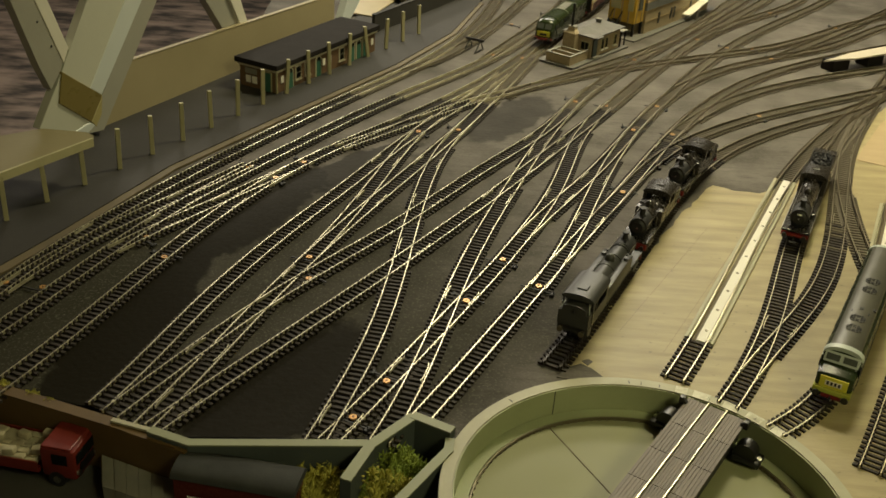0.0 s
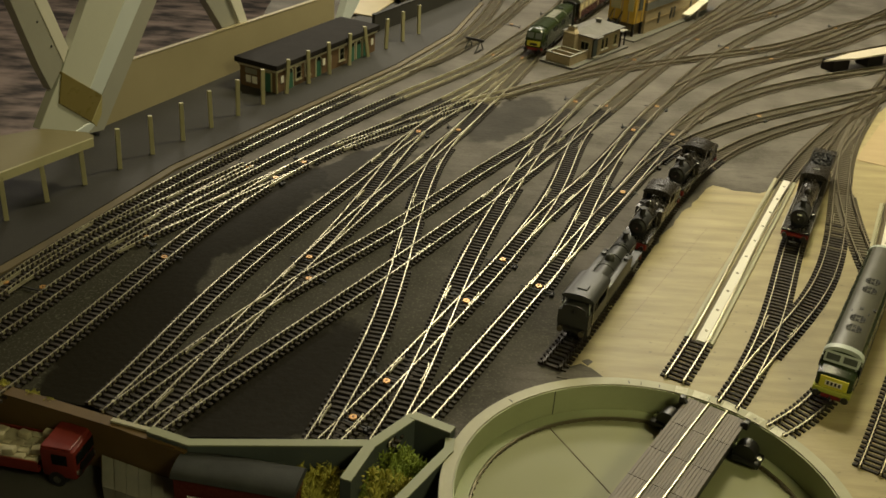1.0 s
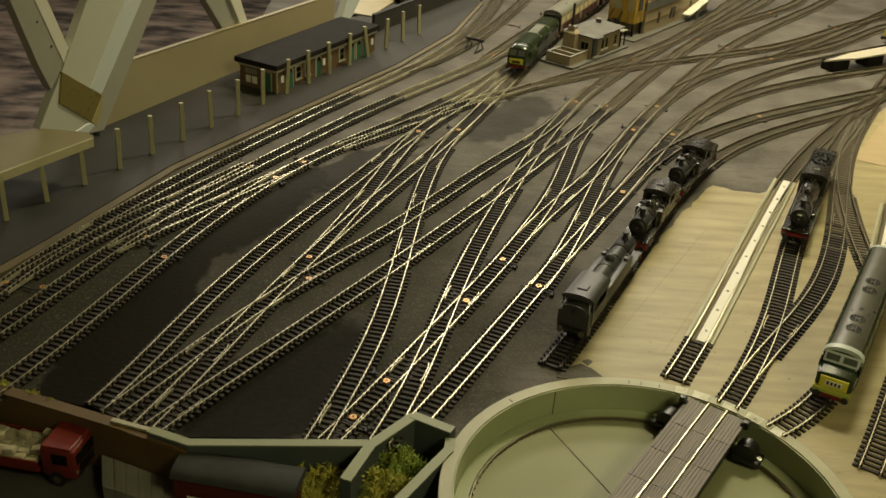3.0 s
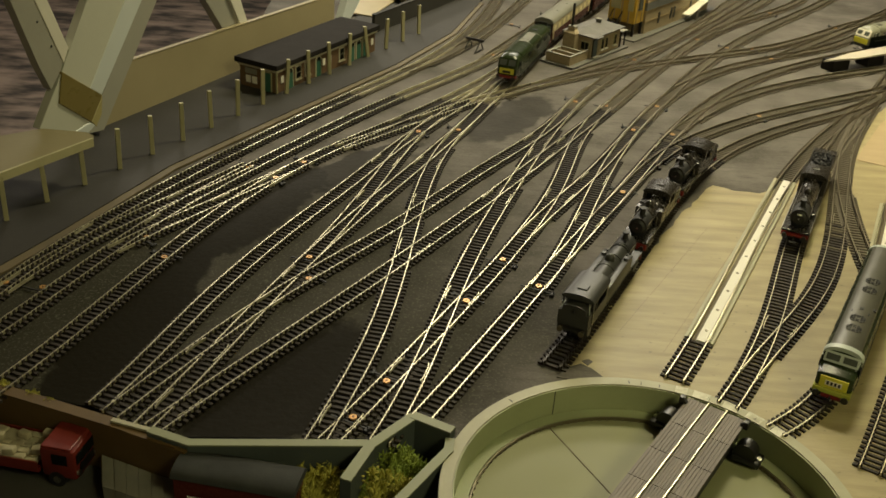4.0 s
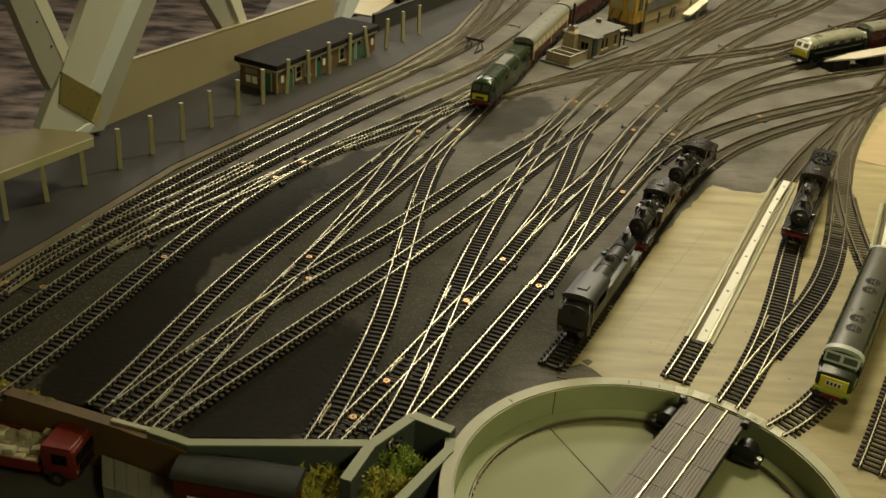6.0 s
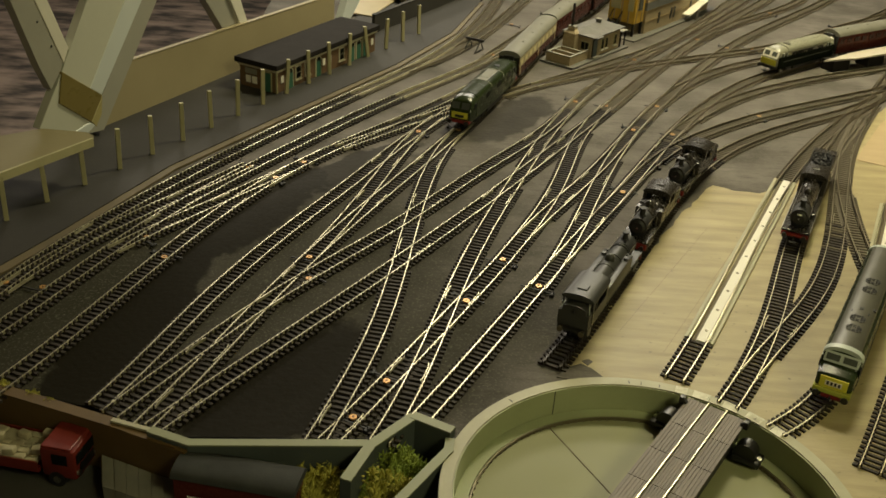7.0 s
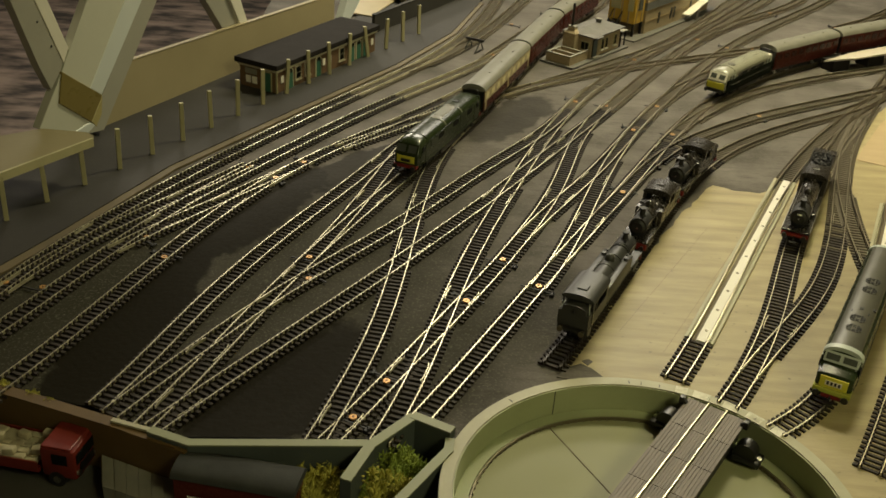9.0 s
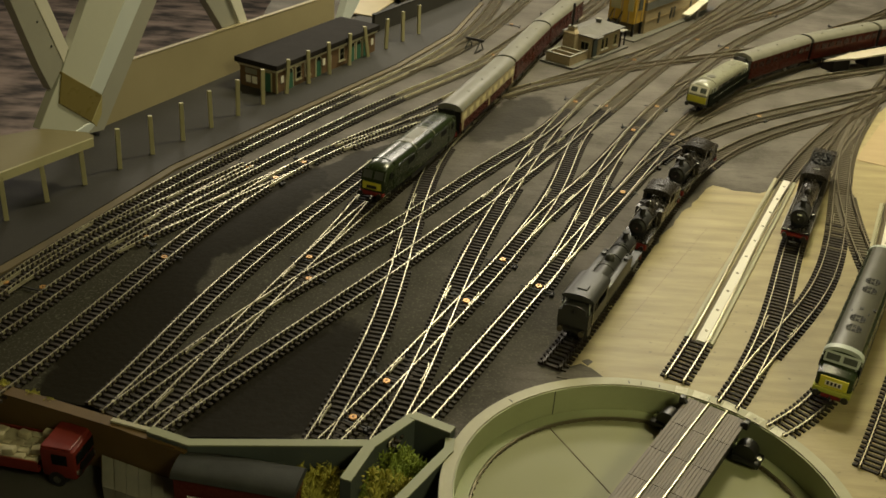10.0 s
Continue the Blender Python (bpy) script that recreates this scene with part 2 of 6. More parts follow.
WHITE = mat("white_card", (0.78, 0.75, 0.66), (0.70, 0.67, 0.58), 30, 0.5)
BROWNWALL = mat("brown_retaining_wall", (0.125, 0.073, 0.020), (0.085, 0.050, 0.013), 30, 0.65, fine=300, bump=0.2)
ROADGREY = mat("road_card", (0.07, 0.068, 0.06), (0.05, 0.048, 0.042), 25, 0.7, bump=0.2)
PAVE = mat("pavement_card", (0.23, 0.22, 0.18), (0.17, 0.165, 0.13), 60, 0.7, bump=0.2)
TRUCKRED = mat("red_lorry_paint", (0.17, 0.020, 0.012), (0.12, 0.014, 0.009), 60, 0.4)
SACK = mat("pale_sack", (0.50, 0.45, 0.30), (0.38, 0.34, 0.22), 90, 0.8, bump=0.3, by_object=True)
LEAF = mat("scatter_foliage", (0.36, 0.43, 0.07), (0.14, 0.20, 0.03), 90, 0.8, fine=700)
LEAFDRY = mat("ochre_scatter_foliage", (0.55, 0.50, 0.09), (0.28, 0.27, 0.04), 90, 0.8, fine=700)
PLYOLD = mat("grimy_card_edge", (0.15, 0.115, 0.06), (0.09, 0.07, 0.036), 20, 0.7, bump=0.2)
CARPET = mat("mottled_carpet", (0.40, 0.315, 0.265), (0.050, 0.043, 0.040), 11, 0.95, detail=5, stretch=(0.55, 1.3, 1), fine=38, contrast=3.4)
WALLPAINT = mat("room_wall_paint", (0.55, 0.48, 0.36), (0.50, 0.44, 0.33), 3, 0.8)


# ---- mesh helpers ----
def link(name, bm, material, parent=None, label="", m=None, smooth=None):
    me = bpy.data.meshes.new(name)
    bmesh.ops.recalc_face_normals(bm, faces=bm.faces[:])
    bm.to_mesh(me)
    bm.free()
    me.materials.append(material)
    if smooth:
        for f in me.polygons:
            f.use_smooth = True
        me.set_sharp_from_angle(angle=radians(smooth))
    ob = new(name, me)
    if parent:
        ob.parent = parent
    if m is not None:
        ob.matrix_basis = m
    if label:
        ob["label"] = label
    return ob


def part(name, bm, material, parent, label="", m=None, smooth=None):
    return link(name, bm, material, parent, label, m, smooth)


def thing(name, m, label, category, group="", kind=""):
    ob = new(name)
    ob.empty_display_size = 0.01
    ob.matrix_basis = m
    return tagged(ob, label, category, group, kind)


def box(bm, x0, x1, y0, y1, z0, z1, bevel=0.0, m=None):
    r = bmesh.ops.create_cube(bm, size=1)
    vs = r["verts"]
    for v in vs:
        v.co = Vector((x0 + (v.co.x + 0.5) * (x1 - x0), y0 + (v.co.y + 0.5) * (y1 - y0), z0 + (v.co.z + 0.5) * (z1 - z0)))
    if m is not None:
        bmesh.ops.transform(bm, matrix=m, verts=vs)
    if bevel:
        es = list({e for v in vs for e in v.link_edges})
        bmesh.ops.bevel(bm, geom=es, offset=bevel, segments=2, affect="EDGES", profile=0.5)
    return bm


def B(*a, **k):
    return box(bmesh.new(), *a, **k)


def rod(bm, a, b, r, r2=None, seg=14):
    a, b = Vector(a), Vector(b)
    m = Matrix.Translation((a + b) / 2) @ (b - a).to_track_quat("Z", "Y").to_matrix().to_4x4()
    bmesh.ops.create_cone(bm, cap_ends=True, segments=seg, radius1=r, radius2=r if r2 is None else r2, depth=(b - a).length, matrix=m)
    return bm


def R(*a, **k):
    return rod(bmesh.new(), *a, **k)


def loft(bm, sections):
    """Skin rings of the same count, with flat ends."""
    rings = [[bm.verts.new(c) for c in s] for s in sections]
    n = len(rings[0])
    for a, b in zip(rings, rings[1:]):
        for i in range(n):
            bm.faces.new((a[i], a[(i + 1) % n], b[(i + 1) % n], b[i]))
    bm.faces.new(rings[0])
    bm.faces.new(rings[-1])
    return bm


def slab(bm, outline, z0, z1):
    """A flat plate of any outline."""
    lo = [bm.verts.new((x, y, z0)) for x, y in outline]
    hi = [bm.verts.new((x, y, z1)) for x, y in outline]
    n = len(outline)
    for i in range(n):
        bm.faces.new((lo[i], lo[(i + 1) % n], hi[(i + 1) % n], hi[i]))
    for ring, flip in ((lo, True), (hi, False)):
        es = [bm.edges.get((ring[i], ring[(i + 1) % n])) for i in range(n)]
        bmesh.ops.triangle_fill(bm, edges=es, use_beauty=True)
    return bm


# ---- track curves ----
TRACKS = [
    ("outer_main", [(-0.408, 0.727), (-0.396, 0.801), (-0.347, 0.941), (-0.249, 1.144), (-0.143, 1.344), (-0.030, 1.535), (0.040, 1.750), (0.068, 1.898), (0.078, 1.971)]),
    ("outer_crossover", [(-0.396, 0.770), (-0.380, 0.826), (-0.327, 0.932), (-0.263, 1.030), (-0.235, 1.082)]),
    ("inner_main", [(-0.385, 0.676), (-0.356, 0.753), (-0.316, 0.912), (-0.203, 1.128), (-0.087, 1.344), (0.059, 1.544), (0.154, 1.767), (0.214, 1.921), (0.230, 2.002)]),
    ("inner_crossover", [(-0.323, 0.859), (-0.300, 0.900), (-0.247, 0.980), (-0.195, 1.060), (-0.171, 1.101)]),
    ("branch_loop", [(-0.347, 0.611), (-0.316, 0.688), (-0.277, 0.855), (-0.191, 1.091), (-0.035, 1.299), (0.086, 1.517), (0.182, 1.760), (0.243, 1.906), (0.274, 1.991)]),
    ("curved_link", [(-0.136, 1.152), (-0.083, 1.213), (0.004, 1.334), (0.179, 1.494), (0.372, 1.619), (0.576, 1.730), (0.732, 1.910), (0.853, 2.004), (0.904, 2.064)]),
    ("long_siding", [(-0.257, 0.615), (-0.240, 0.664), (-0.219, 0.764), (-0.169, 0.913), (-0.108, 1.054), (-0.055, 1.203), (0.016, 1.337), (0.057, 1.437), (0.074, 1.484)]),
    ("express_line", [(-0.217, 0.590), (-0.191, 0.668), (-0.149, 0.833), (-0.057, 1.062), (0.034, 1.294), (0.109, 1.532), (0.186, 1.766), (0.263, 1.916), (0.289, 1.995)]),
    ("slip_road", [(-0.132, 0.867), (-0.110, 0.936), (-0.078, 1.074), (-0.048, 1.215), (-0.019, 1.280)]),
    ("dock_road", [(-0.244, 0.605), (-0.217, 0.663), (-0.164, 0.782), (-0.053, 0.941), (0.038, 1.115), (0.145, 1.278), (0.183, 1.404), (0.218, 1.460)]),
    ("centre_road", [(-0.208, 0.592), (-0.159, 0.678), (-0.055, 0.846), (0.086, 1.102), (0.226, 1.367), (0.351, 1.630), (0.513, 1.882), (0.663, 2.016), (0.708, 2.104)]),
    ("steep_road", [(-0.086, 0.587), (-0.074, 0.637), (-0.051, 0.736), (-0.040, 0.888), (-0.030, 1.043), (-0.008, 1.194), (0.032, 1.290), (0.045, 1.339)]),
    ("scissors_road", [(-0.038, 0.593), (-0.011, 0.678), (0.014, 0.857), (0.089, 1.118), (0.167, 1.374), (0.301, 1.613), (0.447, 1.838), (0.545, 1.992), (0.583, 2.071)]),
    ("goods_road", [(-0.077, 0.589), (-0.056, 0.630), (-0.018, 0.715), (0.040, 0.839), (0.094, 0.968), (0.137, 1.097), (0.163, 1.235), (0.199, 1.319), (0.217, 1.362)]),
    ("yard_road", [(0.061, 0.888), (0.092, 0.974), (0.186, 1.127), (0.282, 1.379), (0.427, 1.605), (0.679, 1.741), (0.773, 1.890), (0.849, 1.946)]),
    ("yard_link", [(0.094, 0.840), (0.134, 0.928), (0.178, 1.112), (0.249, 1.292), (0.293, 1.376)]),
    ("relief_line", [(-0.012, 0.619), (0.026, 0.695), (0.094, 0.849), (0.207, 1.075), (0.311, 1.309), (0.442, 1.525), (0.642, 1.693), (0.781, 1.783), (0.849, 1.833)]),
    ("outer_curve", [(0.252, 1.171), (0.299, 1.291), (0.447, 1.511), (0.689, 1.623), (0.795, 1.694)]),
    ("inner_curve", [(0.169, 1.001), (0.202, 1.061), (0.257, 1.195), (0.401, 1.348), (0.578, 1.463), (0.693, 1.540), (0.745, 1.588)]),
    ("engine_road", [(0.098, 0.709), (0.126, 0.764), (0.178, 0.879), (0.251, 1.047), (0.339, 1.215), (0.475, 1.343), (0.634, 1.445), (0.695, 1.559), (0.741, 1.601)]),
    ("steam_road", [(0.239, 0.668), (0.268, 0.713), (0.317, 0.810), (0.370, 0.960), (0.438, 1.109), (0.504, 1.254), (0.561, 1.346), (0.588, 1.392)]),
    ("shed_road", [(0.256, 0.696), (0.293, 0.756), (0.387, 0.868), (0.458, 1.069), (0.528, 1.274), (0.635, 1.458), (0.695, 1.585), (0.738, 1.645)]),
    ("shed_link", [(0.442, 0.904), (0.456, 1.019), (0.477, 1.136), (0.521, 1.244)]),
    ("pit_road", [(0.202, 0.702), (0.273, 0.833), (0.386, 1.126), (0.554, 1.373), (0.656, 1.489)]),
    ("diesel_road", [(0.270, 0.639), (0.341, 0.693), (0.419, 0.853), (0.493, 1.009), (0.527, 1.090)]),
    ("edge_road", [(0.332, 0.599), (0.358, 0.642), (0.382, 0.687), (0.407, 0.732)]),
    ("platform_line", [(0.071, 1.382), (0.163, 1.490), (0.378, 1.679), (0.492, 1.947), (0.565, 2.067)]),
    ("far_line", [(0.293, 1.376), (0.358, 1.515), (0.503, 1.790), (0.708, 2.019), (0.792, 2.150)]),
    ("far_siding", [(0.343, 1.597), (0.427, 1.769), (0.540, 1.925), (0.637, 2.090)]),
    ("far_loop", [(0.547, 1.672), (0.677, 1.813), (0.802, 1.964), (0.922, 2.113)]),
    ("back_line", [(-0.088, 1.445), (0.030, 1.599), (0.078, 1.794), (0.135, 1.976)]),
    ("back_loop", [(0.035, 1.520), (0.096, 1.676), (0.174, 1.824), (0.213, 1.988)]),
]


def spline(ctrl, count):
    """Points of a clamped cubic B-spline."""
    c, k = np.array(ctrl), 3
    n = len(c)
    kn = np.r_[np.zeros(k), np.linspace(0, 1, n - k + 1), np.ones(k)]
    t = np.clip(np.linspace(0, 1, count), 0, 1 - 1e-9)
    w = np.array([(t >= kn[i]) & (t < kn[i + 1]) for i in range(n + k)], float)
    for d in range(1, k + 1):
        q = np.zeros_like(w)
        for i in range(n + k - d):
            a, b = kn[i + d] - kn[i], kn[i + d + 1] - kn[i + 1]
            q[i] = ((t - kn[i]) / a * w[i] if a > 0 else 0) + ((kn[i + d + 1] - t) / b * w[i + 1] if b > 0 else 0)
        w = q
    return w[:n].T @ c


class Line:
    """A track's centre line by its length; carries straight on past its ends."""

    def __init__(self, ctrl, before=0.0, after=0.0):
        p = spline(ctrl, 700)
        if before:
            p = np.vstack([p[0] + (p[0] - p[1]) / np.linalg.norm(p[0] - p[1]) * before, p])
        if after:
            p = np.vstack([p, p[-1] + (p[-1] - p[-2]) / np.linalg.norm(p[-1] - p[-2]) * after])
        self.p, self.s = p, np.r_[0, np.cumsum(np.linalg.norm(np.diff(p, axis=0), axis=1))]
        self.length = self.s[-1]

    def at(self, s):
        return np.array([np.interp(s, self.s, self.p[:, 0]), np.interp(s, self.s, self.p[:, 1])])

    def way(self, s):
        d = self.at(s + 0.002) - self.at(s - 0.002)
        return d / np.linalg.norm(d)

    def ride(self, front, length, flip=1):
        """The pose of a vehicle whose front is at that length and that trails towards longer lengths."""
        a, b = self.at(front + length * 0.22), self.at(front + length * 0.78)
        d, c = a - b, (a + b) / 2
        return pose(c[0], c[1], RAILTOP, 0, 0, math.degrees(math.atan2(d[1], d[0])))


RAILTOP = 0.0056
GAUGE = 0.0077
LINES = {}
for name, ctrl in TRACKS:
    LINES[name] = Line(ctrl, after={"express_line": 0.9, "relief_line": 1.3}.get(name, 0.0))


PITS = {"pit_road": (0.071, 0.490), "diesel_road": (0.345, 0.60)}


# ---- moving trains ----
UPTIMES = [0, 0.5, 1, 1.5, 2, 2.5, 4, 4.5, 5, 5.5, 7, 7.5, 8, 8.5, 9, 9.5, 10]
UPFRONT = [s - 0.010 for s in (1.116, 1.084, 1.054, 1.028, 1.003, 0.977, 0.898, 0.871, 0.843, 0.812, 0.693, 0.652, 0.611, 0.569, 0.527, 0.485, 0.441)]
DOWNTIMES = [0, 4.5, 5.5, 7, 7.5, 8, 8.5, 9, 9.5, 10]
DOWNFRONT = [s - 0.026 for s in (1.70, 1.320, 1.240, 1.105, 1.062, 1.018, 0.972, 0.927, 0.886, 0.848)]
TRAINS = []


def true_size():
    for ob in scene.objects:
        if ob.parent is None and ob.type in ("MESH", "EMPTY"):
            ob.matrix_basis = Matrix.Scale(K, 4) @ ob.matrix_basis


def motions():
    steps = [i * 0.5 for i in range(21)]
    for ob, line, offset, length, times, fronts in TRAINS:
        rows = []
        for t in steps:
            m = LINES[line].ride(float(np.interp(t, times, fronts)) + offset, length)
            rows.append((t, Matrix.Translation(m.translation * (K - 1)) @ m))
        walk(ob, rows)


# ---- the layout board, its hole and the low ground ----
TT = Vector((0.1590, 0.5485))
TTR, TTIN = 0.1502, 0.1412
def ground():
    bm = bmesh.new()
    outer = [(-0.52, 0.705), (-0.345, 0.637), (-0.262, 0.617), (-0.183, 0.590), (-0.035, 0.603), (-0.012, 0.640), (0.02, 0.620), (0.012, 0.60), (0.012, 0.30), (1.3, 0.30), (3.0, 1.2), (3.0, 3.4), (0.40, 3.4), (-0.02, 2.45), (-0.36, 2.30), (-0.34, 1.735), (-0.204, 1.672), (-0.450, 1.151), (-0.62, 0.80)]
    es = []
    for ring in (outer, [(TT.x + TTR * math.cos(i * math.tau / 96), TT.y + TTR * math.sin(i * math.tau / 96)) for i in range(96)]):
        vs = [bm.verts.new((x, y, 0)) for x, y in ring]
        es += [bm.edges.new((vs[i], vs[(i + 1) % len(vs)])) for i in range(len(vs))]
    bmesh.ops.triangle_fill(bm, edges=es, use_beauty=True)
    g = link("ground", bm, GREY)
    return tagged(g, "grey-painted layout baseboard", "baseboard", kind="structure")


ground()


def patch(name, outline, material, label, z=0.0005, jag=0.0, seed=1):
    """A thin painted or bare patch on the board with an uneven edge."""
    rnd = random.Random(seed)
    pts = []
    for (ax, ay), (bx, by) in zip(outline, outline[1:] + outline[:1]):
        n = max(1, int(math.hypot(bx - ax, by - ay) / 0.012)) if jag else 1
        for i in range(n):
            f = i / n
            pts.append((ax + (bx - ax) * f + rnd.uniform(-jag, jag), ay + (by - ay) * f + rnd.uniform(-jag, jag)))
    ob = link(name, slab(bmesh.new(), pts, 0.0001, z), material)
    return tagged(ob, label, name.replace("_", " "), kind="structure")


patch("bare_board", [(0.108, 0.705), (0.135, 0.761), (0.201, 0.905), (0.262, 1.025), (0.319, 1.117), (0.345, 1.108), (0.374, 1.102), (0.399, 1.122), (0.417, 1.163), (0.430, 1.158), (0.467, 1.225), (0.493, 1.262), (0.534, 1.32), (0.604, 1.387), (0.651, 1.454), (0.796, 1.644), (1.2, 1.7), (1.2, 0.32), (0.62, 0.32), (0.335, 0.45)] + [(TT.x + (TTR - 0.0030) * math.cos(radians(a)), TT.y + (TTR - 0.0030) * math.sin(radians(a))) for a in range(-30, 100, 5)], PLY, "bare plywood with a ragged grey paint edge", z=0.0006, jag=0.0022, seed=4)
patch("darker_board", [(0.531, 1.232), (0.575, 1.210), (0.72, 1.19), (0.9, 1.5), (0.80, 1.60), (0.665, 1.442), (0.612, 1.372)], PLYDARK, "darker aged plywood panel", z=0.0012)

LINEBROWN = mat("faded_brown_line", (0.24, 0.17, 0.09))


def pencil_line(a, b):
    d = Vector(b) - Vector(a)
    tagged(link("pencil_line", B(0, d.length, -0.00018, 0.00018, 0.0006, 0.00075, m=pose(a[0], a[1], 0, 0, 0, math.degrees(math.atan2(d.y, d.x)))), LINEBROWN), "thin brown setting-out line on the plywood", "line", kind="structure")


patch("paint_blot", [(0.111, 0.712), (0.126, 0.719), (0.135, 0.713), (0.141, 0.703), (0.115, 0.695), (0.102, 0.698)], GREY, "grey paint blot at the edge of the bare plywood", z=0.0010, jag=0.0012, seed=9)
patch("paint_blot", [(0.126, 0.724), (0.132, 0.728), (0.135, 0.723), (0.13, 0.718)], GREY, "small grey paint blot on the bare plywood", z=0.0010, jag=0.0008, seed=10)
pencil_line((0.165, 0.776), (0.290, 1.000))
pencil_line((0.200, 0.745), (0.315, 0.965))



def track(name, line, dull, far, k):
    t = thing("track", pose(0, 0, 0), "model railway track with nickel rails on black sleepers" if not far else "weathered model railway track with dull rails", "track", "tracks on the board")
    dz = 0.00007 * (k % 9)
    n = max(8, int(line.length / 0.006))
    for side in (-1, 1):
        secs = []
        for s in np.linspace(0.0, line.length, n):
            c, w = line.at(s), line.way(s)
            nx, ny = -w[1], w[0]
            sec = []
            for off, z in ((-0.0007, 0.0026), (0.0007, 0.0026), (0.0004, 0.0034), (0.00045, 0.0048), (0.00048, 0.0056), (-0.00048, 0.0056), (-0.00045, 0.0048), (-0.0004, 0.0034)):
                o = side * GAUGE + off
                sec.append((c[0] + nx * o, c[1] + ny * o, z - dz))
            secs.append(sec)
        part("rail", loft(bmesh.new(), secs), DULLRAIL if dull else STUBRAIL if name == "engine_road" else RAIL, t, smooth=50)
    return t


SLEEPERMESH = None
LAID = []


def sleepers(t, line, k, far_from=1.35, gap=None):
    """Single sleepers near, one joined strip of them far off."""
    global SLEEPERMESH
    pitch = 0.0066
    dz = 0.00009 * (k % 9)
    if SLEEPERMESH is None:
        bm = B(-0.00145, 0.00145, -0.0131, 0.0131, 0.0004, 0.0027, bevel=0.0002)
        for sy in (-1, 1):
            for o in (-0.00098, 0.00098):
                box(bm, -0.0015, 0.0015, sy * GAUGE + o - 0.0006, sy * GAUGE + o + 0.0006, 0.0026, 0.00572)
        me = bpy.data.meshes.new("sleeper")
        bm.to_mesh(me)
        bm.free()
        me.materials.append(SLEEPER)
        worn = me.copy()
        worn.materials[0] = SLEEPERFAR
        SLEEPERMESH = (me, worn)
    old = np.vstack(LAID) if LAID else np.zeros((1, 2)) + 99
    far = bmesh.new()
    count = 0
    for i in range(int(line.length / pitch)):
        s = (i + 0.5) * pitch
        if gap and gap[0] < s < gap[1]:
            continue
        c, w = line.at(s), line.way(s)
        if np.min(np.hypot(old[:, 0] - c[0], old[:, 1] - c[1])) < 0.0058:
            continue
        a = math.degrees(math.atan2(w[1], w[0])) + random.uniform(-1, 1)
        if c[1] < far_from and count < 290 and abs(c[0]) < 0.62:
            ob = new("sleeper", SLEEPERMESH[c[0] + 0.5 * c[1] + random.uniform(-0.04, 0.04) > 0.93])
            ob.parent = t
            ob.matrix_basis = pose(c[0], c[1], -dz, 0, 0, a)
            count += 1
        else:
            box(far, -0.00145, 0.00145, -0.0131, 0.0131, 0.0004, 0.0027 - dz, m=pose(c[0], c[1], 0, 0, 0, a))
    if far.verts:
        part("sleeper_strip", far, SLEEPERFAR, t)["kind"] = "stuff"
    else:
        far.free()
    LAID.append(line.p)


# ---- room ----
def room():
    for name, bm, material, label in (
        ("floor", B(-4, 5, -3, 9, -0.95, -0.85), CARPET, "mottled brown and grey carpet"),
        ("wall_north", B(-4, 5, 9, 9.1, -0.85, 1.95), WALLPAINT, "plain painted room wall"),
        ("wall_south", B(-4, 5, -3.1, -3, -0.85, 1.95), WALLPAINT, "plain painted room wall"),
        ("wall_east", B(5, 5.1, -3, 9, -0.85, 1.95), WALLPAINT, "plain painted room wall"),
        ("wall_west", B(-4.1, -4, -3, 9, -0.85, 1.95), WALLPAINT, "plain painted room wall"),
        ("ceiling", B(-4.1, 5.1, -3.1, 9.1, 1.95, 2.05), WALLPAINT, "plain painted ceiling"),
    ):
        tagged(link(name, bm, material), label, name.split("_")[0], kind="structure")


room()


# ---- turntable ----
def ring(bm, r0, r1, z0, z1, n=96):
    rows = []
    for i in range(n):
        a = i * math.tau / n
        rows.append([bm.verts.new((r * math.cos(a), r * math.sin(a), z)) for r, z in ((r0, z0), (r1, z0), (r1, z1), (r0, z1))])
    for i in range(n):
        a, b = rows[i], rows[(i + 1) % n]
        for j in range(4):
            bm.faces.new((a[j], b[j], b[(j + 1) % 4], a[(j + 1) % 4]))
    return bm


FILLER = mat("chalky_filler", (0.78, 0.76, 0.64), (0.46, 0.44, 0.32), 120, 0.7, bump=0.4, contrast=2.5)


def ring_arc(bm, r0, r1, z0, z1, a0, a1, n=8):
    secs = []
    for a in np.linspace(a0, a1, n):
        secs.append([(r * math.cos(a), r * math.sin(a), z) for r, z in ((r0, z0), (r1, z0), (r1, z1), (r0, z1))])
    return loft(bm, secs)


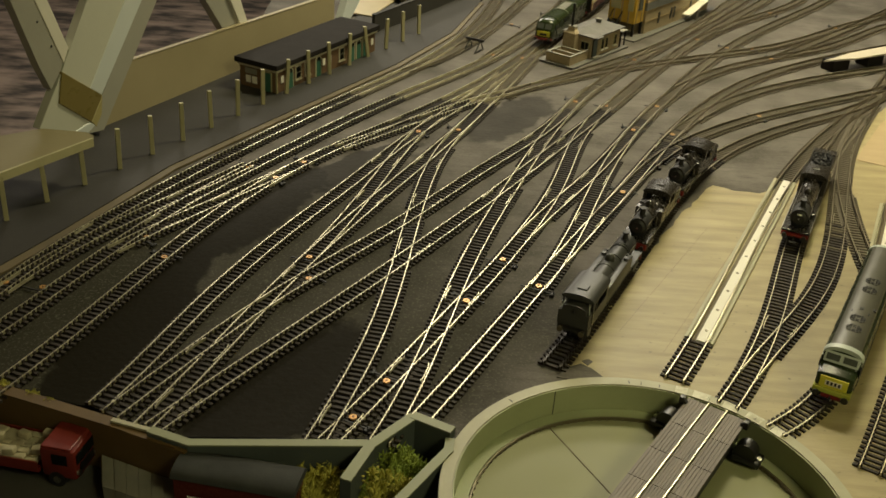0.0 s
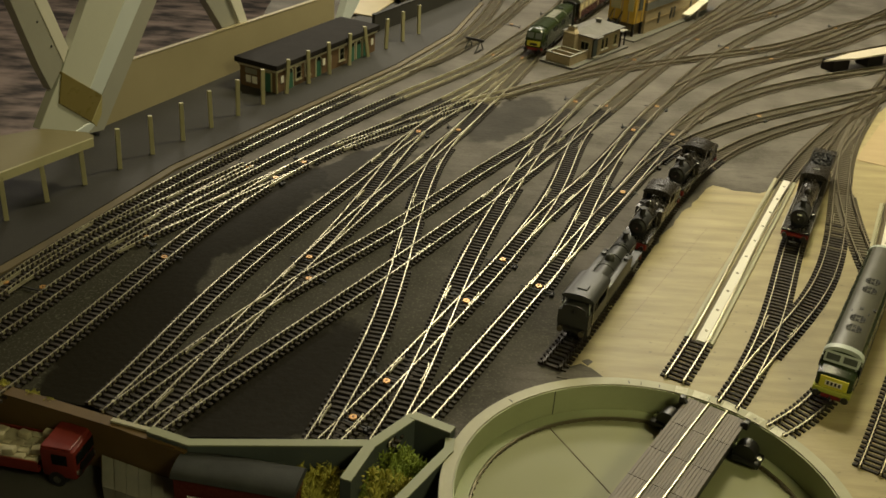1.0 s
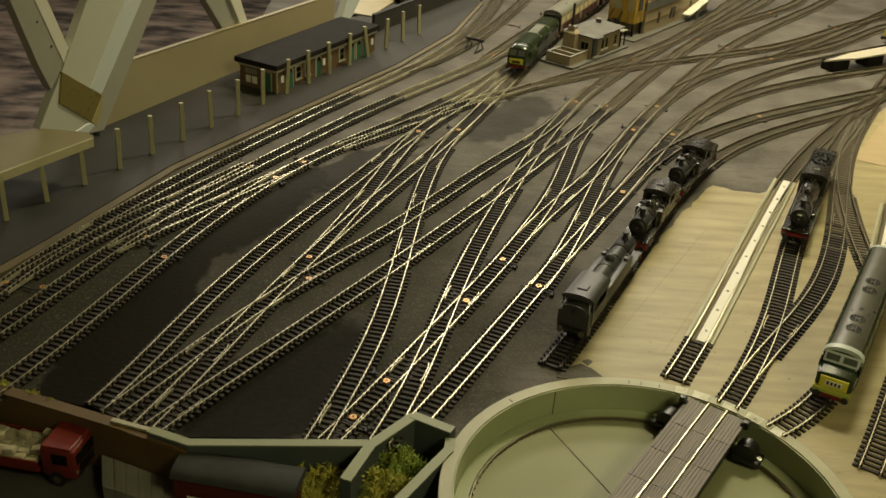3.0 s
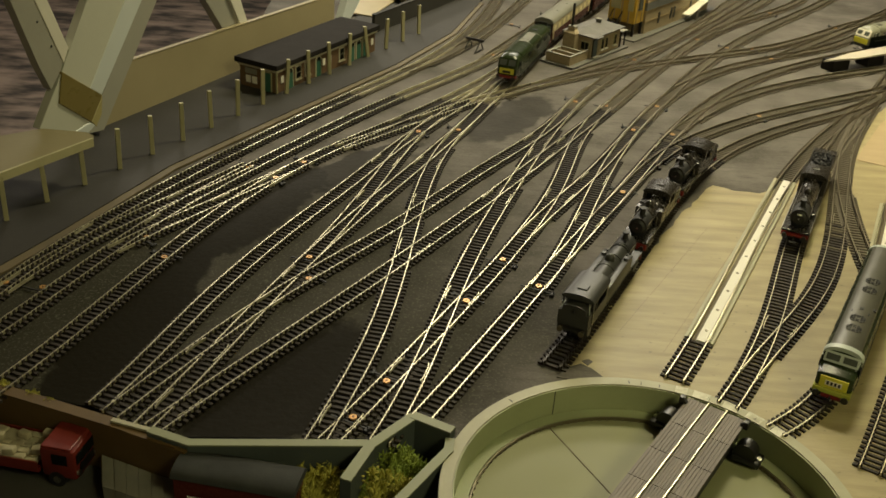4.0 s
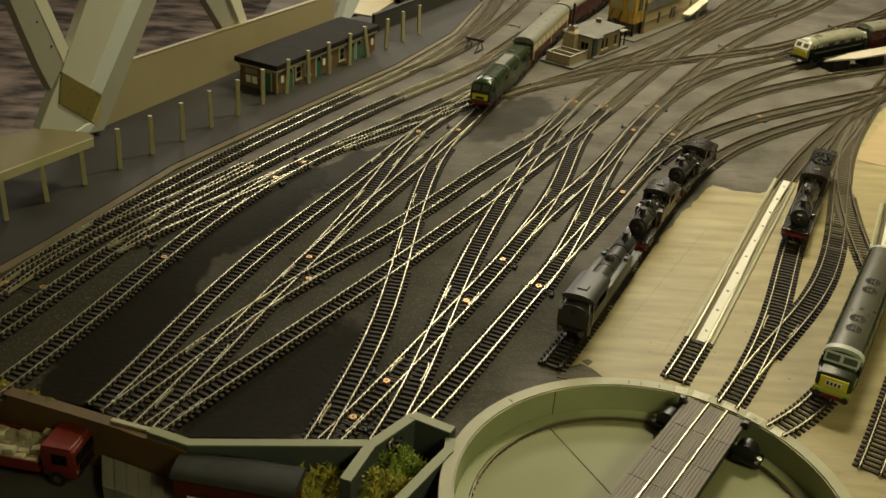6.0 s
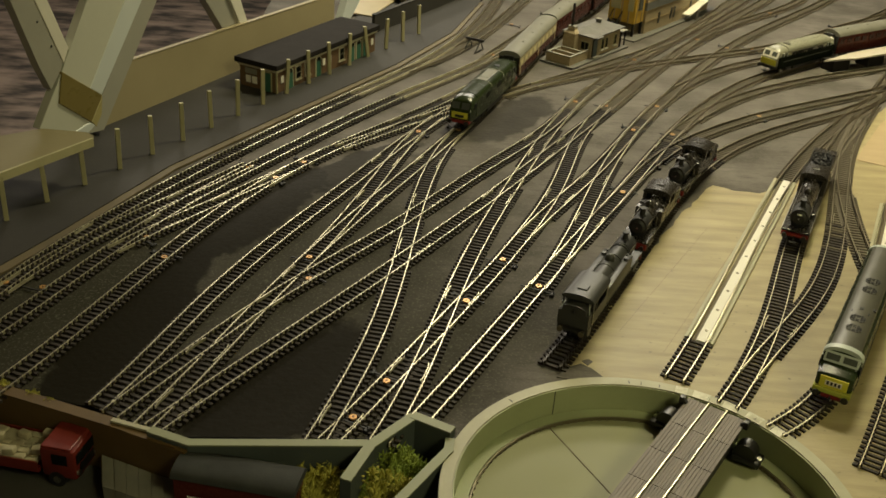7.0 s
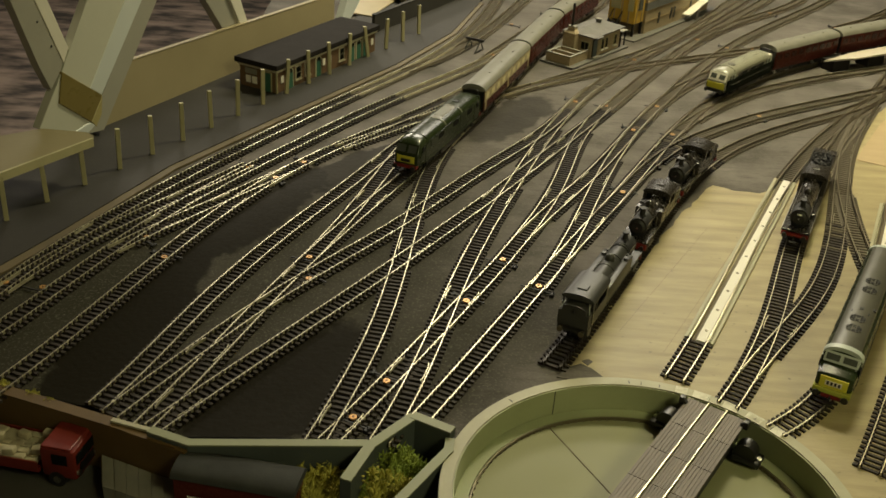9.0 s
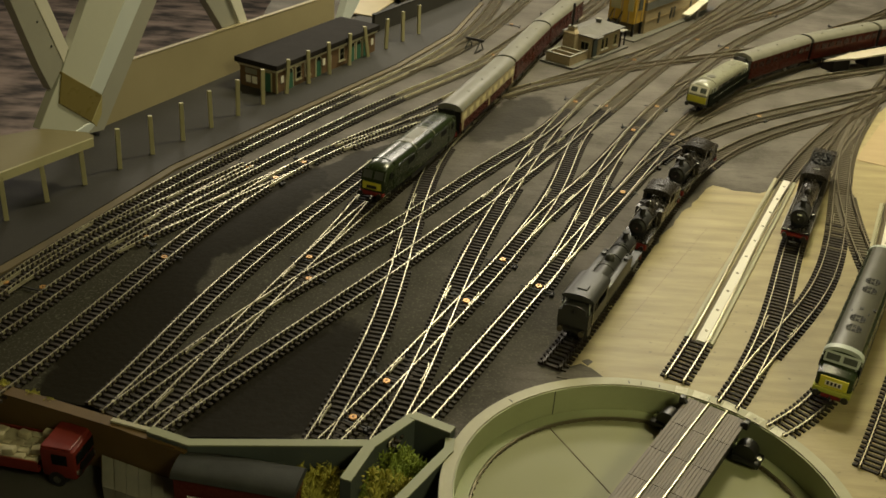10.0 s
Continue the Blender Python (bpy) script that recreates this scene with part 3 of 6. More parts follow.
def turntable():
    t = thing("turntable", pose(TT.x, TT.y, 0), "pale green model turntable with a grey plank deck", "turntable")
    part("rim", ring(bmesh.new(), TTIN, TTR + 0.0008, -0.026, 0.0032), RIM, t, "cream-painted rim with black pencil marks", smooth=40)
    part("well_wall", ring(bmesh.new(), TTIN - 0.0012, TTIN - 0.0002, -0.0235, 0.0022), WELLGREEN, t, smooth=40)
    part("ledge", ring(bmesh.new(), 0.1300, TTIN - 0.0013, -0.026, -0.0215), WELLGREEN, t, smooth=40)
    bm = bmesh.new()
    bmesh.ops.create_cone(bm, cap_ends=True, segments=96, radius1=0.1405, radius2=0.1405, depth=0.004, matrix=Matrix.Translation((0, 0, -0.0262)))
    part("well_floor", bm, WELL, t, "worn pale green floor")
    part("race_rail", ring(bmesh.new(), 0.1280, 0.1292, -0.0245, -0.0215), DULLRAIL, t, smooth=40)
    part("floor_seam", B(-0.128, 0.128, -0.0004, 0.0004, -0.0245, -0.0238, m=pose(0, 0, 0, 0, 0, 119)), PLYOLD, t)
    part("wall_seam", B(0.1398, 0.1405, -0.0004, 0.0004, -0.023, 0.0018, m=pose(0, 0, 0, 0, 0, 115)), BLACK, t)
    for a, w in ((71.5, 0.010), (65.0, 0.014), (55.0, 0.014), (47.0, 0.014), (38.5, 0.010)):
        bm = ring_arc(bmesh.new(), TTIN - 0.0004, TTR + 0.0004, 0.0032, 0.0035, radians(a) - w / 0.30, radians(a) + w / 0.30)
        part("filler_patch", bm, FILLER, t, "white filler on the rim where a track meets it")
    for a in range(0, 360, 3):
        part("race_chair", B(0.1270, 0.1302, -0.0007, 0.0007, -0.0243, -0.0226, m=pose(0, 0, 0, 0, 0, a)), DULLRAIL, t)
    for a in (88, 84, 78, 62, 52, 46, 40, 131):
        part("pencil_mark", B(0.1432, 0.1470, -0.0004, 0.0004, 0.0031, 0.0035, m=pose(0, 0, 0, 0, 0, a + 0.6)), BLACK, t)
    bridge = thing("turntable_bridge", pose(TT.x - 0.002, TT.y, 0, 0, 0, 57.6), "grey plank turntable bridge with two bright rails", "turntable bridge")
    part("girder", B(-0.136, 0.136, -0.022, 0.022, -0.016, 0.0008), BLACK, bridge)
    for j, (y0, y1) in enumerate(((-0.0250, -0.0087), (-0.0066, 0.0066), (0.0087, 0.0250))):
        n = 7
        for i in range(n):
            x0 = -0.1375 + i * 0.275 / n
            bm = bmesh.new()
            m = 6
            for q in range(m):
                ya, yb = y0 + (y1 - y0) * q / m, y0 + (y1 - y0) * (q + 1) / m
                box(bm, x0 + 0.0003, x0 + 0.275 / n - 0.0003, ya + 0.00015, yb - 0.00015, 0.001, 0.0032 + random.uniform(-0.0001, 0.0001))
            part("plank_panel", bm, DECK, bridge)
    for y in (-GAUGE, GAUGE):
        bm = B(-0.1385, 0.1385, y - 0.00046, y + 0.00046, 0.0010, RAILTOP - 0.0003, bevel=0.00015)
        part("rail", bm, BRIGHTRAIL, bridge)
    for sx in (-1, 1):
        for sy in (-1, 1):
            # black end bosses with guide wheels
            bm = rod(bmesh.new(), (sx * 0.116, sy * 0.0330, -0.0135), (sx * 0.128, sy * 0.0330, -0.0135), 0.0088, seg=28)
            box(bm, sx * 0.122 - 0.0085, sx * 0.122 + 0.0085, min(sy * 0.024, sy * 0.0465), max(sy * 0.024, sy * 0.0465), -0.0212, -0.0160, bevel=0.0016)
            part("wheel_box", bm, BLACK, bridge, smooth=35)
            bm = rod(bmesh.new(), (sx * 0.122, sy * 0.0440, -0.0162), (sx * 0.122, sy * 0.0440, -0.0150), 0.0022, seg=16)
            part("fixing_screw", bm, STEEL, bridge, "small bright fixing screw")
            bm = rod(bmesh.new(), (sx * 0.129, sy * 0.0235, 0.003), (sx * 0.129, sy * 0.0275, 0.0065), 0.0022)
            box(bm, sx * 0.129 - 0.003, sx * 0.129 + 0.003, sy * 0.0270 - 0.002, sy * 0.0270 + 0.002, 0.002, 0.0085, bevel=0.0005)
            part("locking_handle", bm, BLACK, bridge, smooth=35)
    bm = rod(bmesh.new(), (0, 0, 0.0030), (0, 0, 0.0042), 0.0042, seg=20)
    part("pivot_screw", bm, DECK, bridge)
    bm = rod(bmesh.new(), (0, 0, 0.0040), (0, 0, 0.0050), 0.0022, seg=16)
    part("screw_head", bm, STEEL, bridge)


turntable()


PALELIME = mat("pale_lime_paint", (0.42, 0.43, 0.06), (0.34, 0.35, 0.05), 50, 0.45)


# ---- vehicles: long axis x, front towards +x, rail head at z = 0 ----
def wheelset(parent, x, r, steam=False):
    for y in (-GAUGE, GAUGE):
        w = part("wheel", rod(bmesh.new(), (x, y - 0.0011, r), (x, y + 0.0011, r), r, seg=24), STEEL if not steam else BLACK, parent, smooth=35)
        part("wheel_rim", rod(bmesh.new(), (x, y * 0.93 - 0.0004, r), (x, y * 0.93 + 0.0004, r), r + 0.0007, seg=24), STEEL, w, smooth=35)


def bogie(parent, x, length=0.036, r=0.0062, n=2):
    bm = bmesh.new()
    for y in (-0.0125, 0.0125):
        box(bm, x - length / 2 - 0.006, x + length / 2 + 0.006, y - 0.0012, y + 0.0012, 0.0045, 0.0105, bevel=0.0006)
        for i in range(n):
            wx = x - length / 2 + length * i / (n - 1)
            box(bm, wx - 0.0028, wx + 0.0028, y * 1.1 - 0.0014, y * 1.1 + 0.0014, 0.0040, 0.0090, bevel=0.0005)
    box(bm, x - 0.006, x + 0.006, -0.0115, 0.0115, 0.006, 0.011)
    b = part("bogie", bm, BLACK, parent)
    for i in range(n):
        wheelset(b, x - length / 2 + length * i / (n - 1), r)


def buffers(parent, x, z=0.0138, d=1, metal=None):
    for y in (-0.0113, 0.0113):
        bm = rod(bmesh.new(), (x, y, z), (x + d * 0.0045, y, z), 0.0016, seg=12)
        rod(bm, (x + d * 0.0045, y, z), (x + d * 0.0056, y, z), 0.0030, seg=16)
        part("buffer", bm, metal or BLACK, parent, smooth=40)
    bm = rod(bmesh.new(), (x, 0, z - 0.002), (x + d * 0.006, 0, z - 0.004), 0.0008, seg=8)
    box(bm, x + d * 0.004, x + d * 0.0095, -0.004, 0.004, z - 0.007, z - 0.0055)
    part("coupling", bm, BLACK, parent)


def rail_section(x, half, z0, zs, zr, n=9, lean=0.0):
    """Ring of a coach body: floor, sides up to zs, curved roof to zr."""
    pts = [(x, -half * 0.94, z0), (x, -half, z0 + 0.004), (x, -half, zs)]
    for i in range(1, n):
        a = math.pi * i / n
        pts.append((x - lean * math.sin(a), -half * math.cos(a) * (1 - 0.05 * math.sin(a)), zs + (zr - zs) * math.sin(a) ** 0.8))
    pts += [(x, half, zs), (x, half, z0 + 0.004), (x, half * 0.94, z0)]
    return pts


def roof_shell(bm, xs, half, zs, zr, lift=0.0003, n=9, shrink=None):
    """Thin curved roof over the body along xs."""
    secs = []
    for i, x in enumerate(xs):
        k = shrink[i] if shrink else 1.0
        top = [(x, -(half + lift) * k * math.cos(math.pi * j / n) * (1 - 0.05 * math.sin(math.pi * j / n)), zs + (zr - zs) * k * math.sin(math.pi * j / n) ** 0.8 + lift) for j in range(n + 1)]
        secs.append(top + [(x, half * 0.6 * k, zs - 0.0002), (x, -half * 0.6 * k, zs - 0.0002)])
    return loft(bm, secs)


def diesel(m, label, length, body, roof, upper, nose=YELLOW, group="", patch_roof=False, fans=False, pale_cab=False, headcode=True, bonnet=False, skirt=None):
    t = thing("diesel_locomotive", m, label, "diesel locomotive", group)
    h, half = length / 2, 0.0158
    z0, zs, zr = 0.0105, 0.0365, 0.0465
    ends = ((h, 0.84, 0.0262, 0.0272), (h - 0.0012, 0.91, 0.0282, 0.0295), (h - 0.0068, 0.945, zs - 0.0022, zr - 0.0052), (h - 0.012, 0.97, zs - 0.0006, zr - 0.0018), (h - 0.020, 0.99, zs, zr - 0.0004), (h - 0.034, 1, zs, zr))
    if bonnet:
        ends = ((h, 0.78, 0.0262, 0.0275), (h - 0.002, 0.92, 0.0285, 0.0312), (h - 0.0150, 0.97, 0.0300, 0.0330), (h - 0.0155, 0.98, 0.0305, 0.0335), (h - 0.0225, 1, zs, zr - 0.002), (h - 0.032, 1, zs, zr))
    prof = [(x, k, a, b) for x, k, a, b in ends] + [(-x, k, a, b) for x, k, a, b in reversed(ends)]
    secs = [rail_section(x, half * k, z0, a if a > 0.016 else 0.028, b if a > 0.016 else 0.0295) for x, k, a, b in prof]
    part("body", loft(bmesh.new(), secs), body, t, smooth=32)
    xs = [h - 0.027, h - 0.034, 0, -h + 0.034, -h + 0.027]
    part("roof", roof_shell(bmesh.new(), xs, half * 0.80 if fans else half - 0.0008, zs + (0.0036 if fans else 0.002), zr, 0.0006, shrink=[0.985, 1, 1, 1, 0.985]), roof, t, smooth=40)
    for d in (1, -1):
        wide = skirt is not None
        part("warning_panel", B(d * (h - 0.0004), d * (h + 0.0006), -0.0138 if wide else -0.0110, 0.0138 if wide else 0.0110, 0.0160 if wide else 0.0178 if bonnet else 0.0172, 0.0258 if wide else 0.0285 if bonnet else 0.0262, bevel=0.0002), nose, t, "yellow warning panel")
        if headcode:
            part("headcode_box", B(d * (h + 0.0004), d * (h + 0.0010), -0.0066, 0.0066, 0.0205, 0.0252), WHITE, t, "white headcode box")
            for y in (-0.0045, -0.0015, 0.0015, 0.0045):
                part("headcode_bar", B(d * (h + 0.0009), d * (h + 0.0012), y - 0.0009, y + 0.0009, 0.0212, 0.0246), BLACK, t)
        elif not wide:
            part("headcode_box", B(d * (h + 0.0004), d * (h + 0.0009), -0.0060, 0.0060, 0.0185, 0.0225), BLACK, t)
        # windscreens lean back with the nose
        tilt = pose(d * (h - (0.0179 if bonnet else 0.0036)), 0, 0.0376 if bonnet else 0.0345, 0, -d * (33 if bonnet else 23), 0)
        tall = 0.0028 if bonnet else 0.0047
        for y in (-0.0068, 0.0068):
            part("window_surround", B(-0.0012, 0.0006, y - 0.0069, y + 0.0069, -tall - 0.0020, tall + 0.0020, m=tilt), WHITE if wide else PALEGREY if pale_cab else body, t)
            glass = 0.0044 if wide else 0.0054
            part("windscreen", B(-0.0010, 0.0010, y - glass, y + glass, -tall + (0.001 if wide else 0), tall - (0.001 if wide else 0), m=tilt), SCREEN, t)
        for sy in (-1, 1):
            part("cab_window", B(d * (h - 0.0200), d * (h - 0.0125), sy * (half - 0.0006), sy * (half + 0.0004), 0.0285, 0.0355), GLASS, t)
            part("cab_door", B(d * (h - 0.0280), d * (h - 0.0225), sy * (half - 0.0006), sy * (half + 0.0003), 0.0130, 0.0360), upper, t)
        if bonnet:
            part("cab_roof", roof_shell(bmesh.new(), [d * (h - 0.0215), d * (h - 0.0240), d * (h - 0.0275)], half - 0.0002, zs + 0.0008, zr, 0.0008, shrink=[0.955, 0.985, 0.995]), PALEGREY, t, "pale grey cab roof", smooth=40)
            part("nose_skirt", B(min(d * (h - 0.0120), d * (h + 0.0028)), max(d * (h - 0.0120), d * (h + 0.0028)), -0.0150, 0.0150, 0.0128, 0.0178, bevel=0.0006), PALELIME, t, "pale yellow-green skirt")
            for sy in (-1, 1):
                part("cab_surround", B(d * (h - 0.0330), d * (h - 0.0190), sy * (half - 0.0006), sy * (half + 0.0002), 0.0275, 0.0365), PALEGREY, t, "pale grey cab surround")
        part("buffer_beam", B(d * (h - 0.004), d * (h + 0.0022), -0.0075 if bonnet else -0.0145, 0.0085 if bonnet else 0.0145, 0.0085 if bonnet else 0.0108, 0.0127 if bonnet else 0.0150, bevel=0.0003), BLACK if wide else RED, t, "black buffer beam" if wide else "red buffer beam")
        buffers(t, d * (h + 0.0006), 0.0130, d)
    for sy in (-1, 1):
        part("lower_stripe", B(-h + 0.030, h - 0.030, sy * (half - 0.0004), sy * (half + 0.0004), 0.0118, 0.0148), upper, t)
        for i in range(6):
            x = -h + 0.045 + i * (length - 0.09) / 5
            part("side_grille" if i % 2 else "side_window", B(x - 0.008, x + 0.008, sy * (half - 0.0004), sy * (half + 0.0003), 0.0290, 0.0360), GLASS if not i % 2 else upper, t)
        part("fuel_tank", B(-0.034, 0.034, sy * 0.0135 - 0.0025, sy * 0.0135 + 0.0025, 0.0040, 0.0110, bevel=0.0015), BLACK, t)
    if skirt:
        for sy in (-1, 1):
            part("side_skirt", B(-h + 0.005, h - 0.005, sy * (half - 0.0020), sy * (half + 0.0012), 0.0108, 0.0305), skirt, t, "black lower body side")
    if patch_roof:
        for x in (-0.031, 0.021):
            part("roof_rib", roof_shell(bmesh.new(), [x - 0.0008, x + 0.0008], half - 0.0012, zs + 0.0024, zr, 0.0011), PALEGREEN, t, smooth=40)
        part("roof_frame", B(-0.020, 0.010, -0.0062, 0.0062, zr + 0.0002, zr + 0.0012, bevel=0.0002), ROOFGREY, t, "square raised frame on the roof panel")
        part("exhaust_port", B(-h + 0.052, -h + 0.058, -0.004, 0.004, zr - 0.001, zr + 0.0012), BLACK, t)
        for sy in (-1, 1):
            for i in range(9):
                x = -h + 0.040 + i * (length - 0.08) / 8
                part("cantrail_panel", B(x - 0.0060, x + 0.0060, sy * (half - 0.0012), sy * (half + 0.0002), 0.0355, 0.0385, bevel=0.0002), LOCOGREEN, t)
        part("roof_panel", roof_shell(bmesh.new(), [-0.029, 0.019], half - 0.0035, zs + 0.0030, zr, 0.0009), ROOFGREY, t, "pale translucent roof panel", smooth=40)
    if fans:
        for x in (0.072, 0.053, -0.005, -0.024):
            f = part("roof_fan", R((x, 0, zr - 0.002), (x, 0, zr + 0.0006), 0.0068, seg=28), ROOFDARK, t)
            for k in range(-2, 3):
                w = math.sqrt(0.0064 ** 2 - (k * 0.0025) ** 2)
                for y0, y1 in ((-w, -0.0021), (-0.0014, 0.0014), (0.0021, w)):
                    if y1 - y0 > 0.001 and not (k == 0 and y0 == -0.0014):
                        part("fan_slot", B(x + k * 0.0025 - 0.0008, x + k * 0.0025 + 0.0008, y0, y1, zr + 0.0004, zr + 0.0010), BLACK, f)
        for x, y in ((0.040, 0.006), (0.040, -0.006), (0.028, 0.010), (0.034, 0.0)):
            part("exhaust_port", B(x - 0.0022, x + 0.0022, y - 0.0016, y + 0.0016, zr - 0.003, zr + 0.0008 - abs(y) * 0.16), BLACK, t)
        for sy in (-1, 1):
            # cantrail grilles and a panel seam line along each flank
            for i in range(7):
                x = -h + 0.060 + i * (length - 0.12) / 6
                part("cantrail_grille", B(x - 0.0100, x + 0.0100, sy * 0.0140 - 0.0008, sy * 0.0140 + 0.0008, 0.0380, 0.0415), SKIRT if i % 3 else GLASS, t)
            part("side_band", B(-h + 0.036, h - 0.036, sy * (half - 0.0003), sy * (half + 0.0003), 0.0225, 0.0245), PALEGREEN, t, "pale green waist band")
    elif not patch_roof:
        part("roof_fan", R((h - 0.040, 0.001, zr - 0.001), (h - 0.040, 0.001, zr + 0.0009), 0.0062, seg=24), ROOFDARK, t, "round dark roof fan", smooth=40)
        part("roof_hatch", B(-h + 0.030, -h + 0.050, -0.0045, 0.0045, zr - 0.001, zr + 0.0009, bevel=0.0003), roof, t)
        for sy in (-1, 1):
            part("side_stripe", B(-h + 0.016, h - 0.016, sy * (half + 0.0006), sy * (half + 0.0016), 0.0215, 0.0232), SCREEN, t, "dull grey-green waist stripe")
            for d in (1, -1):
                for x in (0.0150, 0.0245):
                    part("cab_pillar", B(d * (h - x) - 0.0012, d * (h - x) + 0.0012, sy * (half - 0.0002), sy * (half + 0.0010), 0.0285, 0.0370), PALEGREY, t, "off-white cab window pillar")
    bogie(t, h - 0.052, 0.044, 0.0066, 3)
    bogie(t, -h + 0.052, 0.044, 0.0066, 3)
    for o in t.children_recursive:
        o.data.transform(Matrix.Diagonal((1, 1, 0.93, 1)))
    return t


def coach(m, label, length, lower, upper, group, pane):
    t = thing("passenger_coach", m, label, "coach", group)
    h, half = length / 2, 0.0160
    z0, zs, zr = 0.0105, 0.0390, 0.0475
    part("body", loft(bmesh.new(), [rail_section(x, half, z0, zs, zr - 0.0006) for x in (-h, h)]), lower, t, smooth=32)
    part("roof", roof_shell(bmesh.new(), [-h - 0.0004, -h + 0.003, h - 0.003, h + 0.0004], half, zs, zr, 0.0006), ROOFGREY, t, "satin grey curved roof", smooth=40)
    for sy in (-1, 1):
        if upper is not lower:
            part("cream_band", B(-h, h, sy * (half - 0.0003), sy * (half + 0.0003), 0.0245, 0.0385), upper, t, "cream upper panel")
        n = 9
        for i in range(n):
            x = -h + length * (i + 0.5) / n
            part("window", B(x - 0.0068, x + 0.0068, sy * (half - 0.0003), sy * (half + 0.0006), 0.0268, 0.0350, bevel=0.0004), pane, t)
        for i in (0.03, 0.5, 0.97):
            x = -h + length * i
            part("door", B(x - 0.0028, x + 0.0028, sy * (half - 0.0003), sy * (half + 0.0005), 0.0130, 0.0385), upper, t)
        part("truss_rod", B(-h + 0.075, h - 0.075, sy * 0.012 - 0.0008, sy * 0.012 + 0.0008, 0.0045, 0.0065), BLACK, t)
    for d in (1, -1):
        part("end_wall", B(d * (h - 0.0002), d * (h + 0.0010), -half + 0.001, half - 0.001, z0, zs), BLACK, t, "black coach end")
        part("gangway", B(d * (h + 0.0008), d * (h + 0.0060), -0.0075, 0.0075, 0.0125, 0.0420, bevel=0.0008), BLACK, t)
        buffers(t, d * (h + 0.001), 0.0130, d)
    for x in (-0.055, 0.0, 0.055):
        part("roof_vent", R((x, 0.004, zr - 0.001), (x, 0.004, zr + 0.0012), 0.0016, seg=12), ROOFGREY, t)
    part("underframe", B(-h + 0.004, h - 0.004, -0.013, 0.013, 0.0085, 0.0110), BLACK, t)
    bogie(t, h - 0.036, 0.032, 0.0060, 2)
    bogie(t, -h + 0.036, 0.032, 0.0060, 2)
    return t


def steam(m, label, length, tank=True, paint=LOCOBLACK, big=False):
    """A steam engine, smokebox towards +x; tank engine with bunker or engine with tender."""
    t = thing("steam_locomotive", m, label, "steam locomotive", "steam engines on the shed roads")
    h = length / 2
    zb, rb = 0.0300, 0.0100
    el = length if tank else length * 0.60
    x0 = h - el
    part("running_plate", B(x0, h - 0.002, -0.0165, 0.0165, 0.0165, 0.0185, bevel=0.0004), paint, t)
    part("frame", B(x0 + 0.004, h - 0.006, -0.0070, 0.0070, 0.0050, 0.0166), BLACK, t)
    part("buffer_beam", B(h - 0.004, h - 0.001, -0.0160, 0.0160, 0.0100 if tank else 0.0112, 0.0168 if tank else 0.0150), RED, t, "red buffer beam")
    buffers(t, h - 0.001, 0.0135, 1)
    cab_x = x0 + (0.008 if big else 0.034 if tank else 0.004)
    cab_l = 0.042 if big else 0.026
    sb = h - 0.012
    part("smokebox", R((sb - 0.022, 0, zb), (sb, 0, zb), rb + 0.0007, seg=32), SMOKE, t, smooth=40)
    d = part("smokebox_door", R((sb - 0.0005, 0, zb), (sb + 0.0022, 0, zb), rb * 0.93, rb * 0.62, seg=32), SMOKE, t, smooth=40)
    part("door_dart", R((sb + 0.002, 0, zb), (sb + 0.0042, 0, zb), 0.0008, seg=8), STEEL, d)
    part("number_plate", B(sb + 0.0015, sb + 0.0026, -0.0030, 0.0030, zb + 0.0046, zb + 0.0060), WHITE if not tank else BLACK, d)
    part("saddle", B(sb - 0.021, sb - 0.002, -0.0075, 0.0075, 0.0180, 0.0245), SMOKE, t)
    part("boiler", R((cab_x + cab_l - 0.002, 0, zb), (sb - 0.020, 0, zb), rb + (0.001 if big else 0), rb, seg=32), paint, t, smooth=40)
    for x in np.linspace(cab_x + cab_l + 0.012, sb - 0.026, 4):
        part("boiler_band", R((x - 0.0006, 0, zb), (x + 0.0006, 0, zb), rb + (0.0012 if big else 0.0004), seg=32), paint, t, smooth=40)
    bm = rod(bmesh.new(), (sb - 0.011, 0, zb + rb - 0.002), (sb - 0.011, 0, zb + rb + 0.0075), 0.0036, 0.0030, seg=20)
    rod(bm, (sb - 0.011, 0, zb + rb + 0.0070), (sb - 0.011, 0, zb + rb + 0.0090), 0.0040, 0.0040, seg=20)
    rod(bm, (sb - 0.011, 0, zb + rb - 0.001), (sb - 0.011, 0, zb + rb + 0.0015), 0.0056, 0.0036, seg=20)
    part("chimney", bm, SMOKE, t, smooth=40)
    bm = bmesh.new()
    dx = (sb + cab_x + cab_l) / 2 - 0.006
    bmesh.ops.create_uvsphere(bm, u_segments=20, v_segments=12, radius=0.0052, matrix=Matrix.Translation((dx, 0, zb + rb + 0.0012)) @ Matrix.Diagonal((1, 1, 1.0, 1)))
    rod(bm, (dx, 0, zb + rb - 0.003), (dx, 0, zb + rb + 0.001), 0.0060, 0.0052, seg=20)
    part("dome", bm, paint, t, smooth=50)
    bm = bmesh.new()
    for y in (-0.0018, 0.0018):
        rod(bm, (cab_x + cab_l + 0.008, y, zb + rb - 0.001), (cab_x + cab_l + 0.008, y, zb + rb + 0.004), 0.0012, seg=10)
    part("safety_valve", bm, STEEL if big else paint, t)
    # firebox
    part("firebox", B(cab_x + cab_l - 0.002, cab_x + cab_l + 0.020, -rb + 0.0004, rb - 0.0004, 0.0186, zb + rb * 0.86, bevel=0.0036), paint, t, smooth=40)
    # cab: front sheet, side sheets, curved roof
    hw, zc = 0.0160, 0.0425
